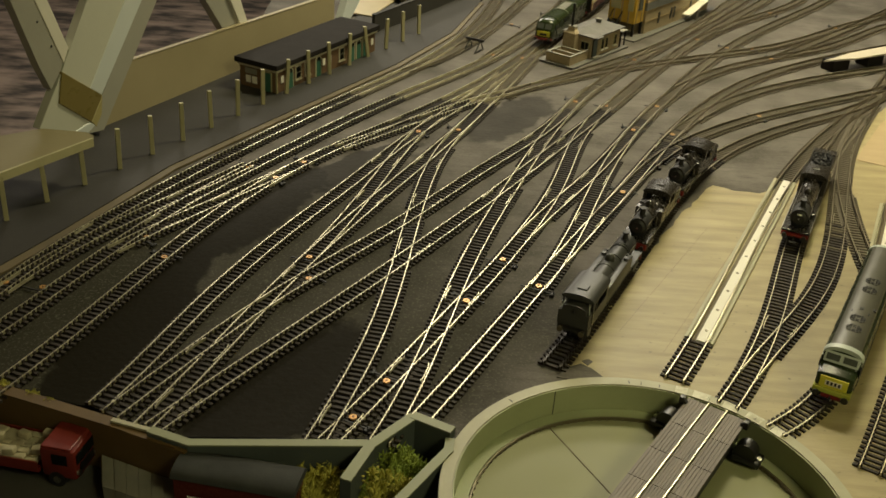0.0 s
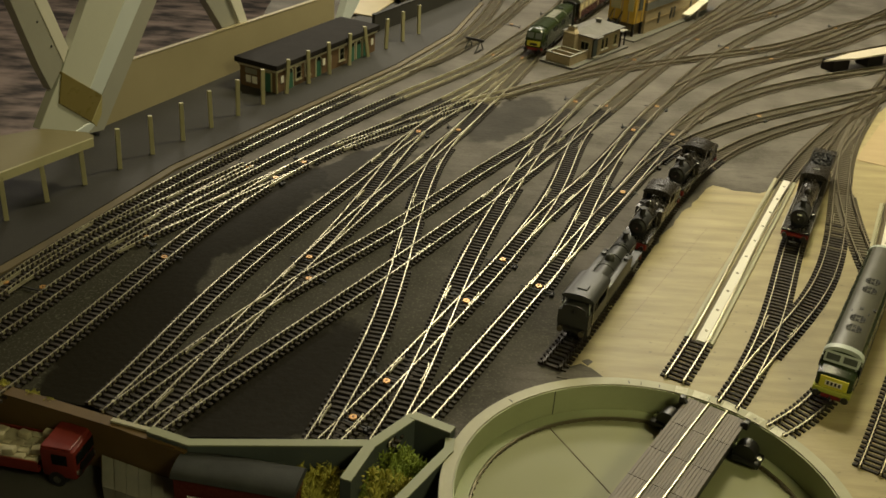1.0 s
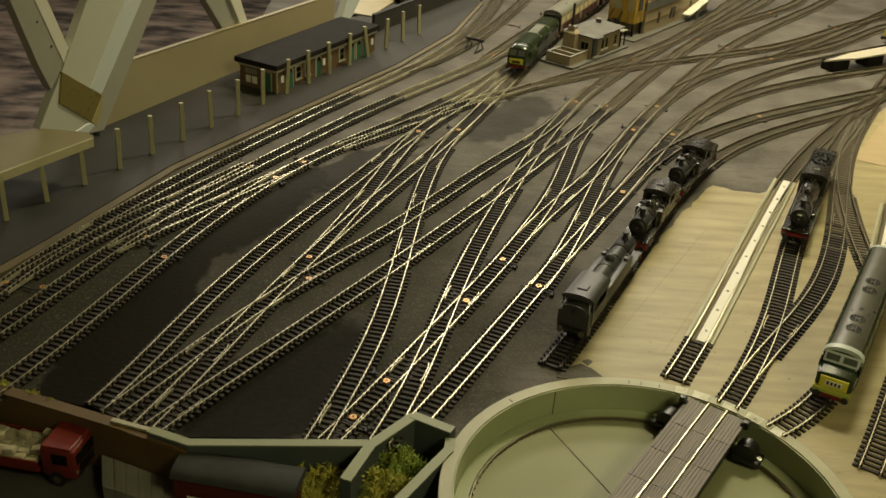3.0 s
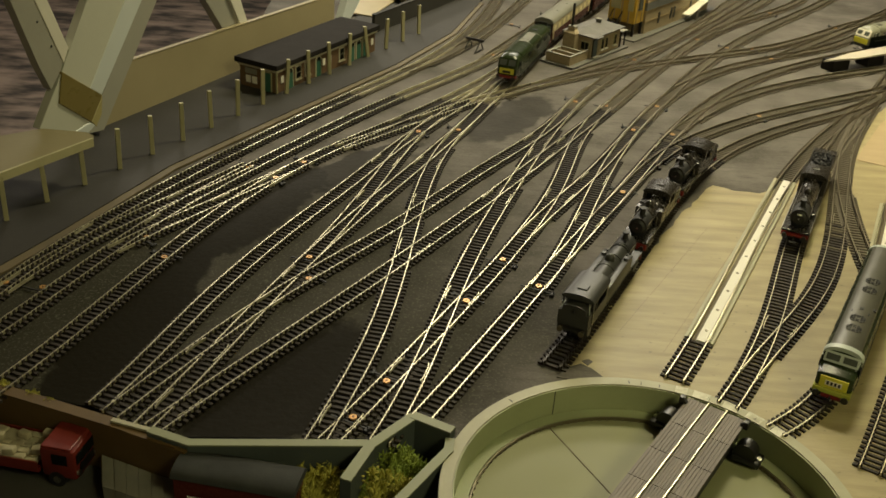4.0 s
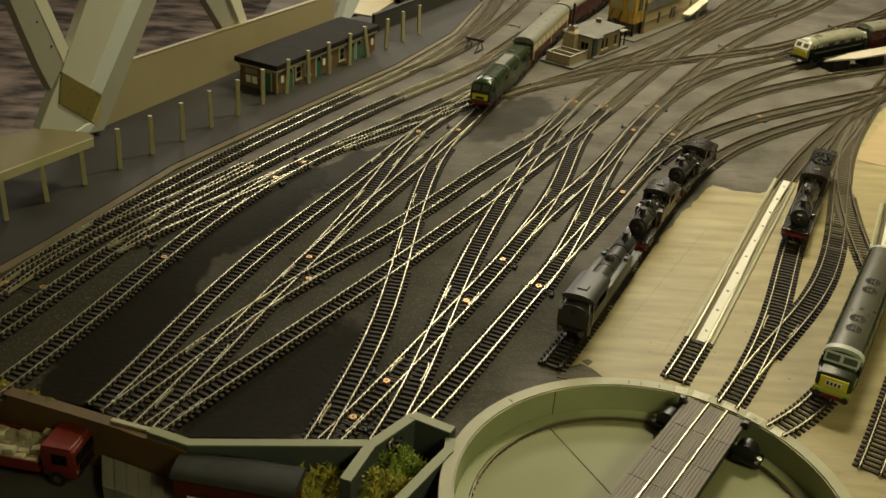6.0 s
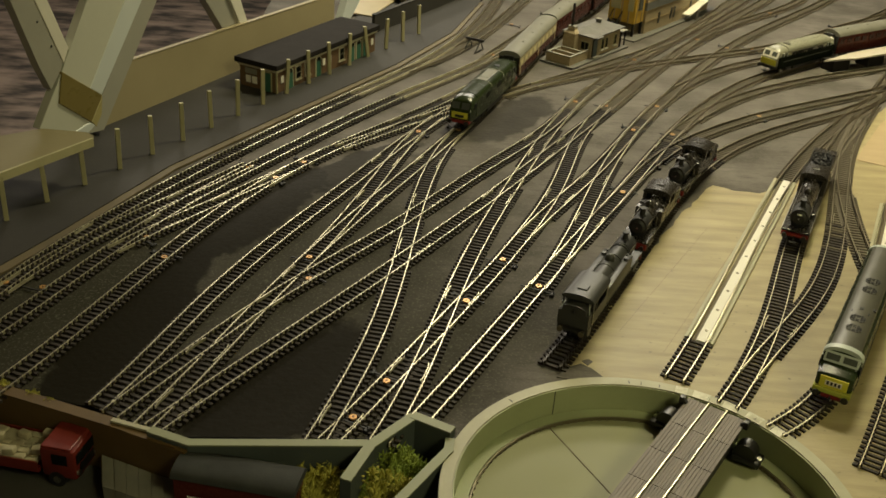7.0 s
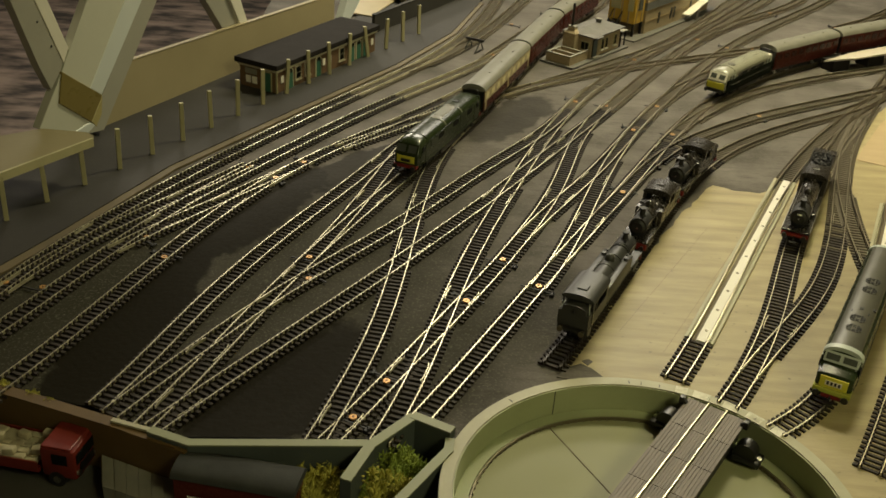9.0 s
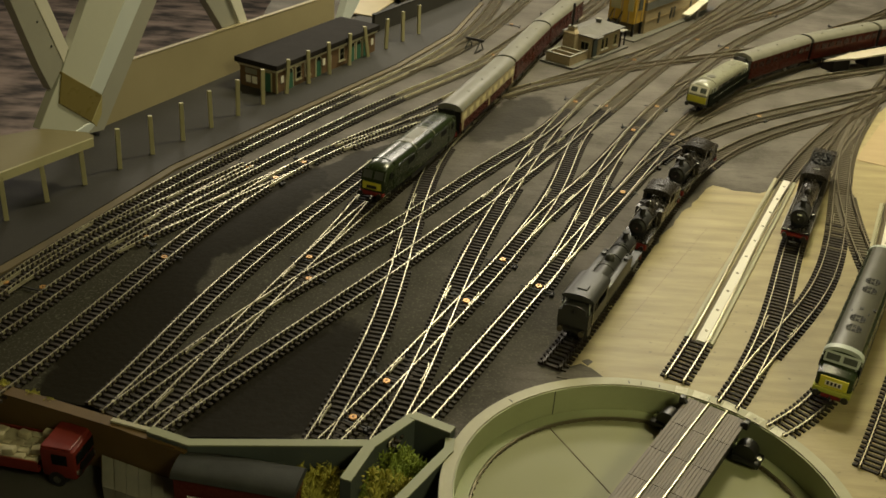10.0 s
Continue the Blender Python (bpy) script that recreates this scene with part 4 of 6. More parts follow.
    for sy in (-1, 1):
        bm = B(cab_x, cab_x + cab_l, sy * hw - 0.0005, sy * hw + 0.0005, 0.0185, 0.0300)
        box(bm, cab_x + cab_l - 0.005, cab_x + cab_l, sy * hw - 0.0005, sy * hw + 0.0005, 0.0300, zc)
        box(bm, cab_x, cab_x + 0.004, sy * hw - 0.0005, sy * hw + 0.0005, 0.0300, zc)
        box(bm, cab_x, cab_x + cab_l, sy * hw - 0.0005, sy * hw + 0.0005, zc - 0.003, zc)
        part("cab_side", bm, paint, t)
        part("cab_handrail", R((cab_x - 0.0006, sy * (hw + 0.001), 0.020), (cab_x - 0.0006, sy * (hw + 0.001), 0.036), 0.0004, seg=6), STEEL, t)
        part("boiler_handrail", R((cab_x + cab_l, sy * (rb + 0.0012), zb + 0.004), (sb, sy * (rb + 0.0012), zb + 0.004), 0.0004, seg=6), STEEL, t)
    part("cab_front", B(cab_x + cab_l - 0.001, cab_x + cab_l, -hw, hw, 0.0185, zc), paint, t)
    for sy in (-1, 1):
        part("spectacle_glass", R((cab_x + cab_l - 0.0004, sy * 0.0095, zc - 0.0045), (cab_x + cab_l + 0.0004, sy * 0.0095, zc - 0.0045), 0.0026, seg=16), GLASS, t)
    part("cab_roof", roof_shell(bmesh.new(), [cab_x - 0.003, cab_x + cab_l + 0.002], hw + 0.0008, zc, zc + 0.0056, 0.0006), paint, t, "curved cab roof", smooth=40)
    part("roof_vent", B(cab_x + 0.007, cab_x + 0.016, -0.005, 0.005, zc + 0.005, zc + 0.0072, bevel=0.0005), paint, t)
    if tank:
        tl = (sb - 0.030 if big else sb - 0.040)
        for sy in (-1, 1):
            part("side_tank", B(cab_x + cab_l - 0.0005, tl, sy * 0.0125 - 0.0040, sy * 0.0125 + 0.0040, 0.0186, 0.0345, bevel=0.0008), paint, t, smooth=30)
            part("tank_filler", R((tl - 0.012, sy * 0.0125, 0.0340), (tl - 0.012, sy * 0.0125, 0.0368), 0.0026, seg=16), paint, t)
        bx = x0 + 0.002
        if big:
            # high bunker back: square shoulders, then a narrower plate with an arched top
            side = [(0.0160, 0.0176), (0.0160, 0.0318), (0.0150, 0.0328), (0.0128, 0.0330), (0.0122, 0.0358)]
            arch = [(0.0122 * math.cos(a), 0.0358 + 0.0042 * math.sin(a)) for a in np.linspace(0.25, math.pi - 0.25, 9)]
            out = side + arch + [(-y, z) for y, z in side[::-1]]
            part("bunker", loft(bmesh.new(), [[(x, y, z) for y, z in out] for x in (bx - 0.004, bx + 0.012)]), LOCOGREY, t, "dark grey bunker with an arched back plate", smooth=30)
            part("bunker_rim", loft(bmesh.new(), [[(x, y * 1.03, z + dz) for dz in (0.0, 0.0007) for y, z in (arch if dz == 0 else arch[::-1])] for x in (bx - 0.0046, bx - 0.0036)]), paint, t)
            for sy in (-1, 1):
                part("shoulder_handrail", R((bx - 0.001, sy * 0.0152, 0.0332), (bx + 0.006, sy * 0.0118, 0.0402), 0.0005, seg=8), PALEGREY, t, "pale handrail on the bunker shoulder")
                part("cab_step", B(bx + 0.002, bx + 0.010, sy * 0.0150 - 0.0006, sy * 0.0150 + 0.0006, 0.0070, 0.0176), BLACK, t)
            part("bunker_lamp_iron", B(bx - 0.0052, bx - 0.0040, -0.0010, 0.0010, 0.0330, 0.0365), BLACK, t)
        else:
            part("bunker", B(bx, cab_x + 0.001, -0.0158, 0.0158, 0.0186, 0.0345, bevel=0.0010), paint, t, smooth=30)
        bm = bmesh.new()
        rnd = random.Random(3)
        for i in range(0 if big else 70):
            c = Vector((rnd.uniform(bx + 0.003, cab_x - 0.003), rnd.uniform(-0.012, 0.012), 0.0340 + rnd.uniform(0, 0.0024)))
            bmesh.ops.create_icosphere(bm, subdivisions=1, radius=rnd.uniform(0.0012, 0.0024), matrix=Matrix.Translation(c) @ Matrix.Rotation(rnd.uniform(0, 6), 4, (1, rnd.random(), 0.3)))
        if big:
            bm.free()
        else:
            part("coal", bm, SMOKE, t)["kind"] = "stuff"
        if big:
            # black plate put in for the shade inside the open cab
            part("cab_back", B(cab_x + 0.010, cab_x + 0.011, -hw, hw, 0.0186, zc), BLACK, t, "black plate for the shade inside the open cab")
        else:
            part("cab_back", B(cab_x, cab_x + 0.001, -hw, hw, 0.0340, zc), paint, t)
        for sy in (() if big else (-1, 1)):
            part("rear_spectacle", R((cab_x - 0.0005, sy * 0.0075, zc - 0.0030), (cab_x + 0.0012, sy * 0.0075, zc - 0.0030), 0.0030, seg=18), GLASS, t)
        part("rear_beam", B(x0 + 0.0005, x0 + 0.003, -0.0160, 0.0160, 0.0100, 0.0168), paint if big else RED, t)
        if not big:
            part("bunker_ladder", B(bx - 0.0010, bx, 0.0080, 0.0088, 0.019, 0.034), paint, t)
        for sy in (-1, 1):
            # clutter along the tank tops
            part("tank_vent", R((tl - 0.004, sy * 0.0110, 0.0340), (tl - 0.004, sy * 0.0110, 0.0362), 0.0011, seg=10), paint, t)
            part("feed_pipe", R((cab_x + cab_l + 0.004, sy * 0.0096, 0.0362), (tl + 0.006, sy * 0.0104, 0.0330), 0.0007, seg=8), paint, t)
            part("brake_pump", R((tl + 0.004, sy * 0.0112, 0.0190), (tl + 0.004, sy * 0.0112, 0.0290), 0.0018, seg=12), paint, t)
        buffers(t, x0 + 0.0005, 0.0135, -1, DULLRAIL if big else None)
    else:
        tx = -h
        tend = x0 - 0.004
        part("tender_tank", B(tx, tend, -0.0158, 0.0158, 0.0165, 0.0335, bevel=0.0010), paint, t, smooth=30)
        part("tender_frame", B(tx + 0.002, tend - 0.002, -0.0125, 0.0125, 0.0060, 0.0166), BLACK, t)
        bm = bmesh.new()
        rnd = random.Random(5)
        for i in range(110):
            x = rnd.uniform(tx + 0.020, tend - 0.004)
            c = Vector((x, rnd.uniform(-0.012, 0.012), 0.0330 + rnd.uniform(0, 0.004)))
            bmesh.ops.create_icosphere(bm, subdivisions=1, radius=rnd.uniform(0.0014, 0.0028), matrix=Matrix.Translation(c) @ Matrix.Rotation(rnd.uniform(0, 6), 4, (1, rnd.random(), 0.3)))
        part("coal", bm, SMOKE, t)["kind"] = "stuff"
        for sy in (-1, 1):
            part("coal_rail", B(tx + 0.004, tend, sy * 0.0150 - 0.0004, sy * 0.0150 + 0.0004, 0.0335, 0.0365), paint, t)
        part("tender_back", B(tx + 0.002, tx + 0.016, -0.0150, 0.0150, 0.0334, 0.0350), paint, t)
        buffers(t, tx, 0.0135, -1)
        for i in range(3):
            wheelset(t, tx + 0.012 + i * (tend - tx - 0.024) / 2, 0.0065, True)
        for sy in (-1, 1):
            part("splasher", B(x0 + 0.034, h - 0.045, sy * 0.0120 - 0.0036, sy * 0.0120 + 0.0036, 0.0180, 0.0235, bevel=0.0010), paint, t)
            part("sandbox", B(h - 0.052, h - 0.044, sy * 0.0125 - 0.0025, sy * 0.0125 + 0.0025, 0.0185, 0.0232, bevel=0.0008), paint, t)
            part("lamp_bracket", R((h - 0.006, sy * 0.0090, 0.0180), (h - 0.006, sy * 0.0090, 0.0215), 0.0012, seg=10), STEEL, t)
            part("running_edge", B(x0 + 0.026, h - 0.004, sy * 0.0166 - 0.0004, sy * 0.0166 + 0.0004, 0.0160, 0.0188), STEEL, t, "bright worn footplate edge")
    n = 3
    for i in range(n):
        wheelset(t, x0 + el * 0.36 + i * el * 0.17, 0.0098, True)
    wheelset(t, h - 0.020, 0.0060, True)
    if tank:
        wheelset(t, x0 + 0.020, 0.0060, True)
    for sy in (-1, 1):
        bm = rod(bmesh.new(), (x0 + el * 0.36, sy * 0.0112, 0.0075), (x0 + el * 0.70, sy * 0.0112, 0.0075), 0.0008, seg=8)
        part("coupling_rod", bm, STEEL, t)
        part("cylinder", R((h - 0.030, sy * 0.0125, 0.0105), (h - 0.012, sy * 0.0125, 0.0105), 0.0042, seg=20), paint, t, smooth=40)
        part("front_step", B(h - 0.016, h - 0.010, sy * 0.0150 - 0.0005, sy * 0.0150 + 0.0005, 0.0070, 0.0168), BLACK, t)
    for o in t.children_recursive:
        o.data.transform(Matrix.Diagonal((1, 0.88, 0.93, 1)))
    return t


TURN = pose(0, 0, 0, 0, 0, 180)
e = LINES["engine_road"]
steam(e.ride(0.042, 0.168) @ TURN, "dark satin grey tank engine with its coal bunker foremost", 0.168, True, LOCOGREY, big=True)
steam(e.ride(0.226, 0.138), "weathered black tank engine standing nose to tail in the line", 0.138, True)
steam(e.ride(0.380, 0.132), "black tank engine at the back of the line", 0.132, True)
steam(LINES["steam_road"].ride(0.322, 0.226), "black tender engine with a red buffer beam on the shed road", 0.226, False)
diesel(LINES["diesel_road"].ride(0.062, 0.262), "green diesel with a grey roof, roof fans and yellow nose", 0.262, LOCOGREEN, ROOFDARK, SMOKE, fans=True, pale_cab=True, bonnet=True)

UP = "train on the curved main line"
ob = diesel(pose(0, 0, 0), "glossy dark green diesel with a yellow panel hauling coaches", 0.207, LOCOGREEN, LOCOGREEN, LOCOGREEN, group=UP, patch_roof=True, headcode=False)
TRAINS.append((ob, "express_line", 0.0, 0.207, UPTIMES, UPFRONT))
place = 0.215
for i, size in enumerate((0.222, 0.200, 0.200)):
    ob = coach(pose(0, 0, 0), "coach in maroon and cream with a grey roof" if i == 0 else "maroon coach with a grey roof", size, MAROON, CREAM if i == 0 else MAROON, UP, BLIND if i == 0 else DIMGLASS)
    TRAINS.append((ob, "express_line", place, size, UPTIMES, UPFRONT))
    place += size + 0.009
DOWN = "train on the relief line"
ob = diesel(pose(0, 0, 0), "two-tone pale green and black diesel with a yellow nose", 0.163, PALEGREEN, PALEGREEN, LOCOBLACK, group=DOWN, pale_cab=True, headcode=False, skirt=SKIRT)
TRAINS.append((ob, "relief_line", 0.0, 0.163, DOWNTIMES, DOWNFRONT))
for i in range(3):
    ob = coach(pose(0, 0, 0), "maroon coach with a grey roof", 0.178, MAROON, MAROON, DOWN, DIMGLASS)
    TRAINS.append((ob, "relief_line", 0.171 + i * 0.186, 0.178, DOWNTIMES, DOWNFRONT))




# ---- platform side ----
def platform():
    out = [(-0.440, 0.770), (-0.416, 0.815), (-0.388, 0.885), (-0.323, 1.066), (-0.267, 1.171), (-0.194, 1.306), (-0.091, 1.493), (-0.009, 1.686), (0.040, 1.902), (0.09, 2.2), (-0.05, 2.2), (-0.20, 1.663), (-0.444, 1.148), (-0.60, 0.80)]
    p = tagged(link("platform", slab(bmesh.new(), out, 0.0004, 0.0040), PLATFORM), "dark grey card station platform", "platform", kind="structure")
    edge = out[:9]
    inner = [(x + 0.0095 - 0.0004 * i, y - 0.0060 + 0.0003 * i) for i, (x, y) in enumerate(edge)]
    tagged(link("platform_edge", slab(bmesh.new(), edge + inner[::-1], 0.0003, 0.0028), PLYOLD), "tan card strip along the platform", "platform edge", kind="structure")


platform()


def posts():
    n = 17
    bm = B(-0.0024, 0.0024, -0.0024, 0.0024, 0, 0.0485, bevel=0.0003)
    me = None
    rnd = random.Random(12)
    for i in range(n):
        x, y = -0.447 + 0.02388 * i, 0.9059 + 0.04731 * i
        m = pose(x, y, 0.0040, rnd.uniform(-1.5, 1.5), rnd.uniform(-2, 2) + (-6 if i == 13 else 4 if i == 9 else 0), 27)
        if me is None:
            ob = link("canopy_post", bm, POSTPAINT, m=m)
            me = ob.data
        else:
            ob = new("canopy_post", me)
            ob.matrix_basis = m
        tagged(ob, "square cream wooden post on the platform", "post", "posts along the platform")


posts()


OLIVE = mat("olive_card_top", (0.24, 0.205, 0.105), (0.18, 0.155, 0.075), 14, 0.5, fine=260)
# white truss paint with the daylight's bluish tint put into the colour
BLUEWHITE = mat("daylit_bluish_white", (0.66, 0.70, 0.70), (0.58, 0.62, 0.62), 8, 0.35)


def canopy():
    t = thing("platform_canopy", pose(0, 0, 0), "cream platform canopy with an olive top", "canopy")
    part("deck", slab(bmesh.new(), [(-0.60, 0.62), (-0.4665, 0.872), (-0.388, 1.008), (-0.3905, 1.018), (-0.400, 1.025), (-0.450, 1.0275), (-0.515, 0.975), (-0.68, 0.66)], 0.0516, 0.0560), OLIVE, t, "olive brown deck")
    part("valance", slab(bmesh.new(), [(-0.598, 0.618), (-0.4645, 0.8695), (-0.3865, 1.0065), (-0.3885, 1.0075), (-0.4670, 0.8710), (-0.601, 0.6195)], 0.0478, 0.0572), POSTPAINT, t)


canopy()
BU = Vector((0.4292, 0.9032))
BN = Vector((-0.9032, 0.4292))
B0 = Vector((-0.4439, 1.1478))


def upright(name, pts, off, thick, material, parent, label=""):
    """A plank standing in the plane along the back board: pts are (along, height)."""
    bm = bmesh.new()
    lo = [bm.verts.new((*(B0 + BU * s + BN * off), z)) for s, z in pts]
    hi = [bm.verts.new((*(B0 + BU * s + BN * (off + thick)), z)) for s, z in pts]
    n = len(pts)
    bm.faces.new(lo)
    bm.faces.new(hi)
    for i in range(n):
        bm.faces.new((lo[i], lo[(i + 1) % n], hi[(i + 1) % n], hi[i]))
    bmesh.ops.bevel(bm, geom=bm.edges[:], offset=0.0006, segments=1, affect="EDGES")
    return part(name, bm, material, parent, label)


# white planks' shaded faces, the shade put into a darker grey
PLANKGREY = mat("shaded_white_plank", (0.38, 0.37, 0.32), (0.31, 0.30, 0.26), 9, 0.6, fine=200)
TAPEPALE = mat("pale_tape_edge", (0.42, 0.36, 0.16), (0.34, 0.29, 0.12), 30, 0.4)


def local(x, y, dx, dy, z=0.0):
    return pose(x, y, z, 0, 0, math.degrees(math.atan2(dy, dx)))


def back_side():
    b = thing("back_board", pose(0, 0, 0), "tan hardboard back board behind the platform", "back board")
    upright("panel", [(-0.02, 0), (0.556, 0), (0.556, 0.064), (0.30, 0.069), (-0.02, 0.077)], 0.0, 0.006, TAN, b)
    upright("top_edge", [(-0.02, 0.0775), (0.30, 0.0695), (0.556, 0.0645), (0.556, 0.0655), (0.30, 0.0705), (-0.02, 0.0785)], -0.0006, 0.0072, TAN, b, "worn pale top edge")
    f = thing("truss", pose(0, 0, 0), "white-painted wooden truss of leaning planks, taped", "truss")
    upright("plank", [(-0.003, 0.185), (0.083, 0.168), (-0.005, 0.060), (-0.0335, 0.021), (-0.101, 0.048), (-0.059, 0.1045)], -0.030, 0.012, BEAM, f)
    # bluish white strip imitates the highlight along the plank's right edge
    upright("plank_highlight", [(0.055, 0.172), (0.084, 0.167), (-0.0045, 0.0605), (-0.0215, 0.0735)], -0.0312, 0.0130, BLUEWHITE, f, "bluish white strip for the daylight on the plank")
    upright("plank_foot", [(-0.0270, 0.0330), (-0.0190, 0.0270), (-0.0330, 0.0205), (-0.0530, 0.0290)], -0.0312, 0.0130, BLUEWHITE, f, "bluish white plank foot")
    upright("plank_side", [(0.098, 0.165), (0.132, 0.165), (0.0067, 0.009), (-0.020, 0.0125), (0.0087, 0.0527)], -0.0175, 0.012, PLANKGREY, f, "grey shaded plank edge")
    upright("tape", [(-0.0605, 0.1045), (-0.0040, 0.0600), (-0.0255, 0.0325), (-0.0702, 0.0695)], -0.0318, 0.0142, TAPE, f, "brown parcel tape")
    upright("tape_fold", [(-0.0036, 0.0596), (-0.0080, 0.0368), (-0.0185, 0.0245), (-0.0250, 0.0326)], -0.0314, 0.0138, TAPEPALE, f, "pale lifted edge of the tape")
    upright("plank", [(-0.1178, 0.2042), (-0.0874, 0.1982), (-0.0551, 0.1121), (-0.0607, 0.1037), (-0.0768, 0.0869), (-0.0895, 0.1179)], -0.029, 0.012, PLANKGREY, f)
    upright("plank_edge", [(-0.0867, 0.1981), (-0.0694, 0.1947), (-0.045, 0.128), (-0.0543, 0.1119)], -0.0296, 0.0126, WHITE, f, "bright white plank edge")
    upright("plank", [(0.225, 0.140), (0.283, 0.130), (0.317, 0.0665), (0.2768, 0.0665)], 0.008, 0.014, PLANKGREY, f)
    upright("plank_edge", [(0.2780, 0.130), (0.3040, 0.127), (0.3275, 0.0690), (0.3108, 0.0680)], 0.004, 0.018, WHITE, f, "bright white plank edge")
    upright("plank", [(0.557, 0.0), (0.580, 0.0), (0.655, 0.065), (0.610, 0.085)], -0.006, 0.014, BLUEWHITE, f)
    for a, z in ((-0.0847, 0.1647), (-0.0698, 0.1341)):
        upright("screw_hole", [(a, z), (a + 0.0022, z), (a + 0.0022, z + 0.0026), (a, z + 0.0026)], -0.0300, 0.0016, SMOKE, f)
    w = thing("low_wall", local(-0.138, 1.650, 0.142, 0.271, 0.0038), "black card retaining wall behind the platform", "low wall")
    part("panel", B(0, 0.56, 0, 0.006, 0, 0.0300, bevel=0.0004), PLATFORM, w)
    part("cap", B(0, 0.56, -0.0006, 0.0066, 0.0301, 0.0312), PLATFORM, w)
    c = thing("card_sheet", pose(0, 0, 0), "loose cream card sheet behind the platform", "card sheet")
    part("sheet", slab(bmesh.new(), [(-0.198, 1.763), (-0.152, 1.746), (-0.128, 1.832), (-0.085, 1.98), (-0.19, 1.99), (-0.206, 1.869)], 0.0042, 0.0062), CREAM, c)
    c = thing("cardboard_box", pose(-0.098, 1.872, 0.0064, 0, 0, 27), "small black tray with a buff card lid", "box")
    part("tray", B(-0.020, 0.020, -0.045, 0.040, 0, 0.014, bevel=0.0006), BLACK, c)
    part("lid", B(-0.022, 0.022, -0.042, 0.044, 0.0142, 0.0165, bevel=0.0006), CREAM, c)


back_side()


WHITEWASH = mat("off_white_joinery", (0.62, 0.58, 0.42), (0.50, 0.46, 0.33), 70, 0.55)


def platform_hut():
    m = local(-0.245, 1.329, 0.115, 0.222, 0.0040)
    L, W, H = 0.252, 0.064, 0.0335
    t = thing("platform_building", m, "long brown brick platform building with a black flat roof", "building")
    part("wall", B(0, L, 0, W, 0, H), REDBRICK, t)
    part("roof", B(-0.006, L + 0.006, -0.005, W + 0.005, H + 0.0005, H + 0.0080, bevel=0.0006), ROOFBLACK, t, "thick black felt roof")
    part("roof_trim", B(-0.003, L + 0.003, -0.0026, W + 0.002, H - 0.0034, H + 0.0004), WHITEWASH, t, "cream trim under the roof")
    for x, kind in ((0.012, "p"), (0.030, "d"), (0.049, "w"), (0.071, "w"), (0.098, "d"), (0.112, "s"), (0.128, "s"), (0.158, "w"), (0.186, "d"), (0.204, "d"), (0.222, "d"), (0.243, "p")):
        if kind == "d":
            bm = B(x - 0.0070, x + 0.0070, -0.0012, 0.001, 0.0, 0.0235)
            rod(bm, (x, -0.0012, 0.0235), (x, 0.001, 0.0235), 0.0070, seg=20)
            f = part("door_frame", bm, WHITEWASH, t, "arched off-white door surround")
            part("door", B(x - 0.0052, x + 0.0052, -0.0018, 0.001, 0.0, 0.0225), TEAL, f, "green door")
            part("fanlight", R((x, -0.0016, 0.0238), (x, 0.001, 0.0238), 0.0050, seg=16), GLASS, f)
        elif kind == "w":
            f = part("window_frame", B(x - 0.0066, x + 0.0066, -0.0012, 0.001, 0.0085, 0.0285), WHITEWASH, t, "off-white window frame")
            for x0, x1 in ((-0.0048, -0.0004), (0.0004, 0.0048)):
                for z0, z1 in ((0.0105, 0.0182), (0.0190, 0.0268)):
                    part("pane", B(x + x0, x + x1, -0.0018, 0.001, z0, z1), GLASS, f)
            part("sill", B(x - 0.0075, x + 0.0075, -0.0026, 0.001, 0.0070, 0.0085), WHITEWASH, f)
        else:
            part("notice", B(x - 0.0030, x + 0.0030, -0.0010, 0.001, 0.0125, 0.0225), WHITE, t, "small white notice")
    f = part("door_frame", B(-0.0010, 0.001, 0.008, 0.023, 0.0, 0.0285), POSTPAINT, t)
    part("door", B(-0.0016, 0.001, 0.0095, 0.0215, 0.0, 0.0270), TEAL, f, "green door")
    part("name_board", B(-0.0012, 0.001, 0.034, 0.054, 0.0195, 0.0275), PAVE, t, "grey board on the end wall")
    for y in (0.038, 0.049):
        part("notice", B(-0.0012, 0.001, y - 0.004, y + 0.004, 0.0065, 0.0165), WHITE, t)
    part("corner_post", B(-0.0014, 0.0006, -0.0014, 0.0006, 0, H - 0.003), POSTPAINT, t)


platform_hut()


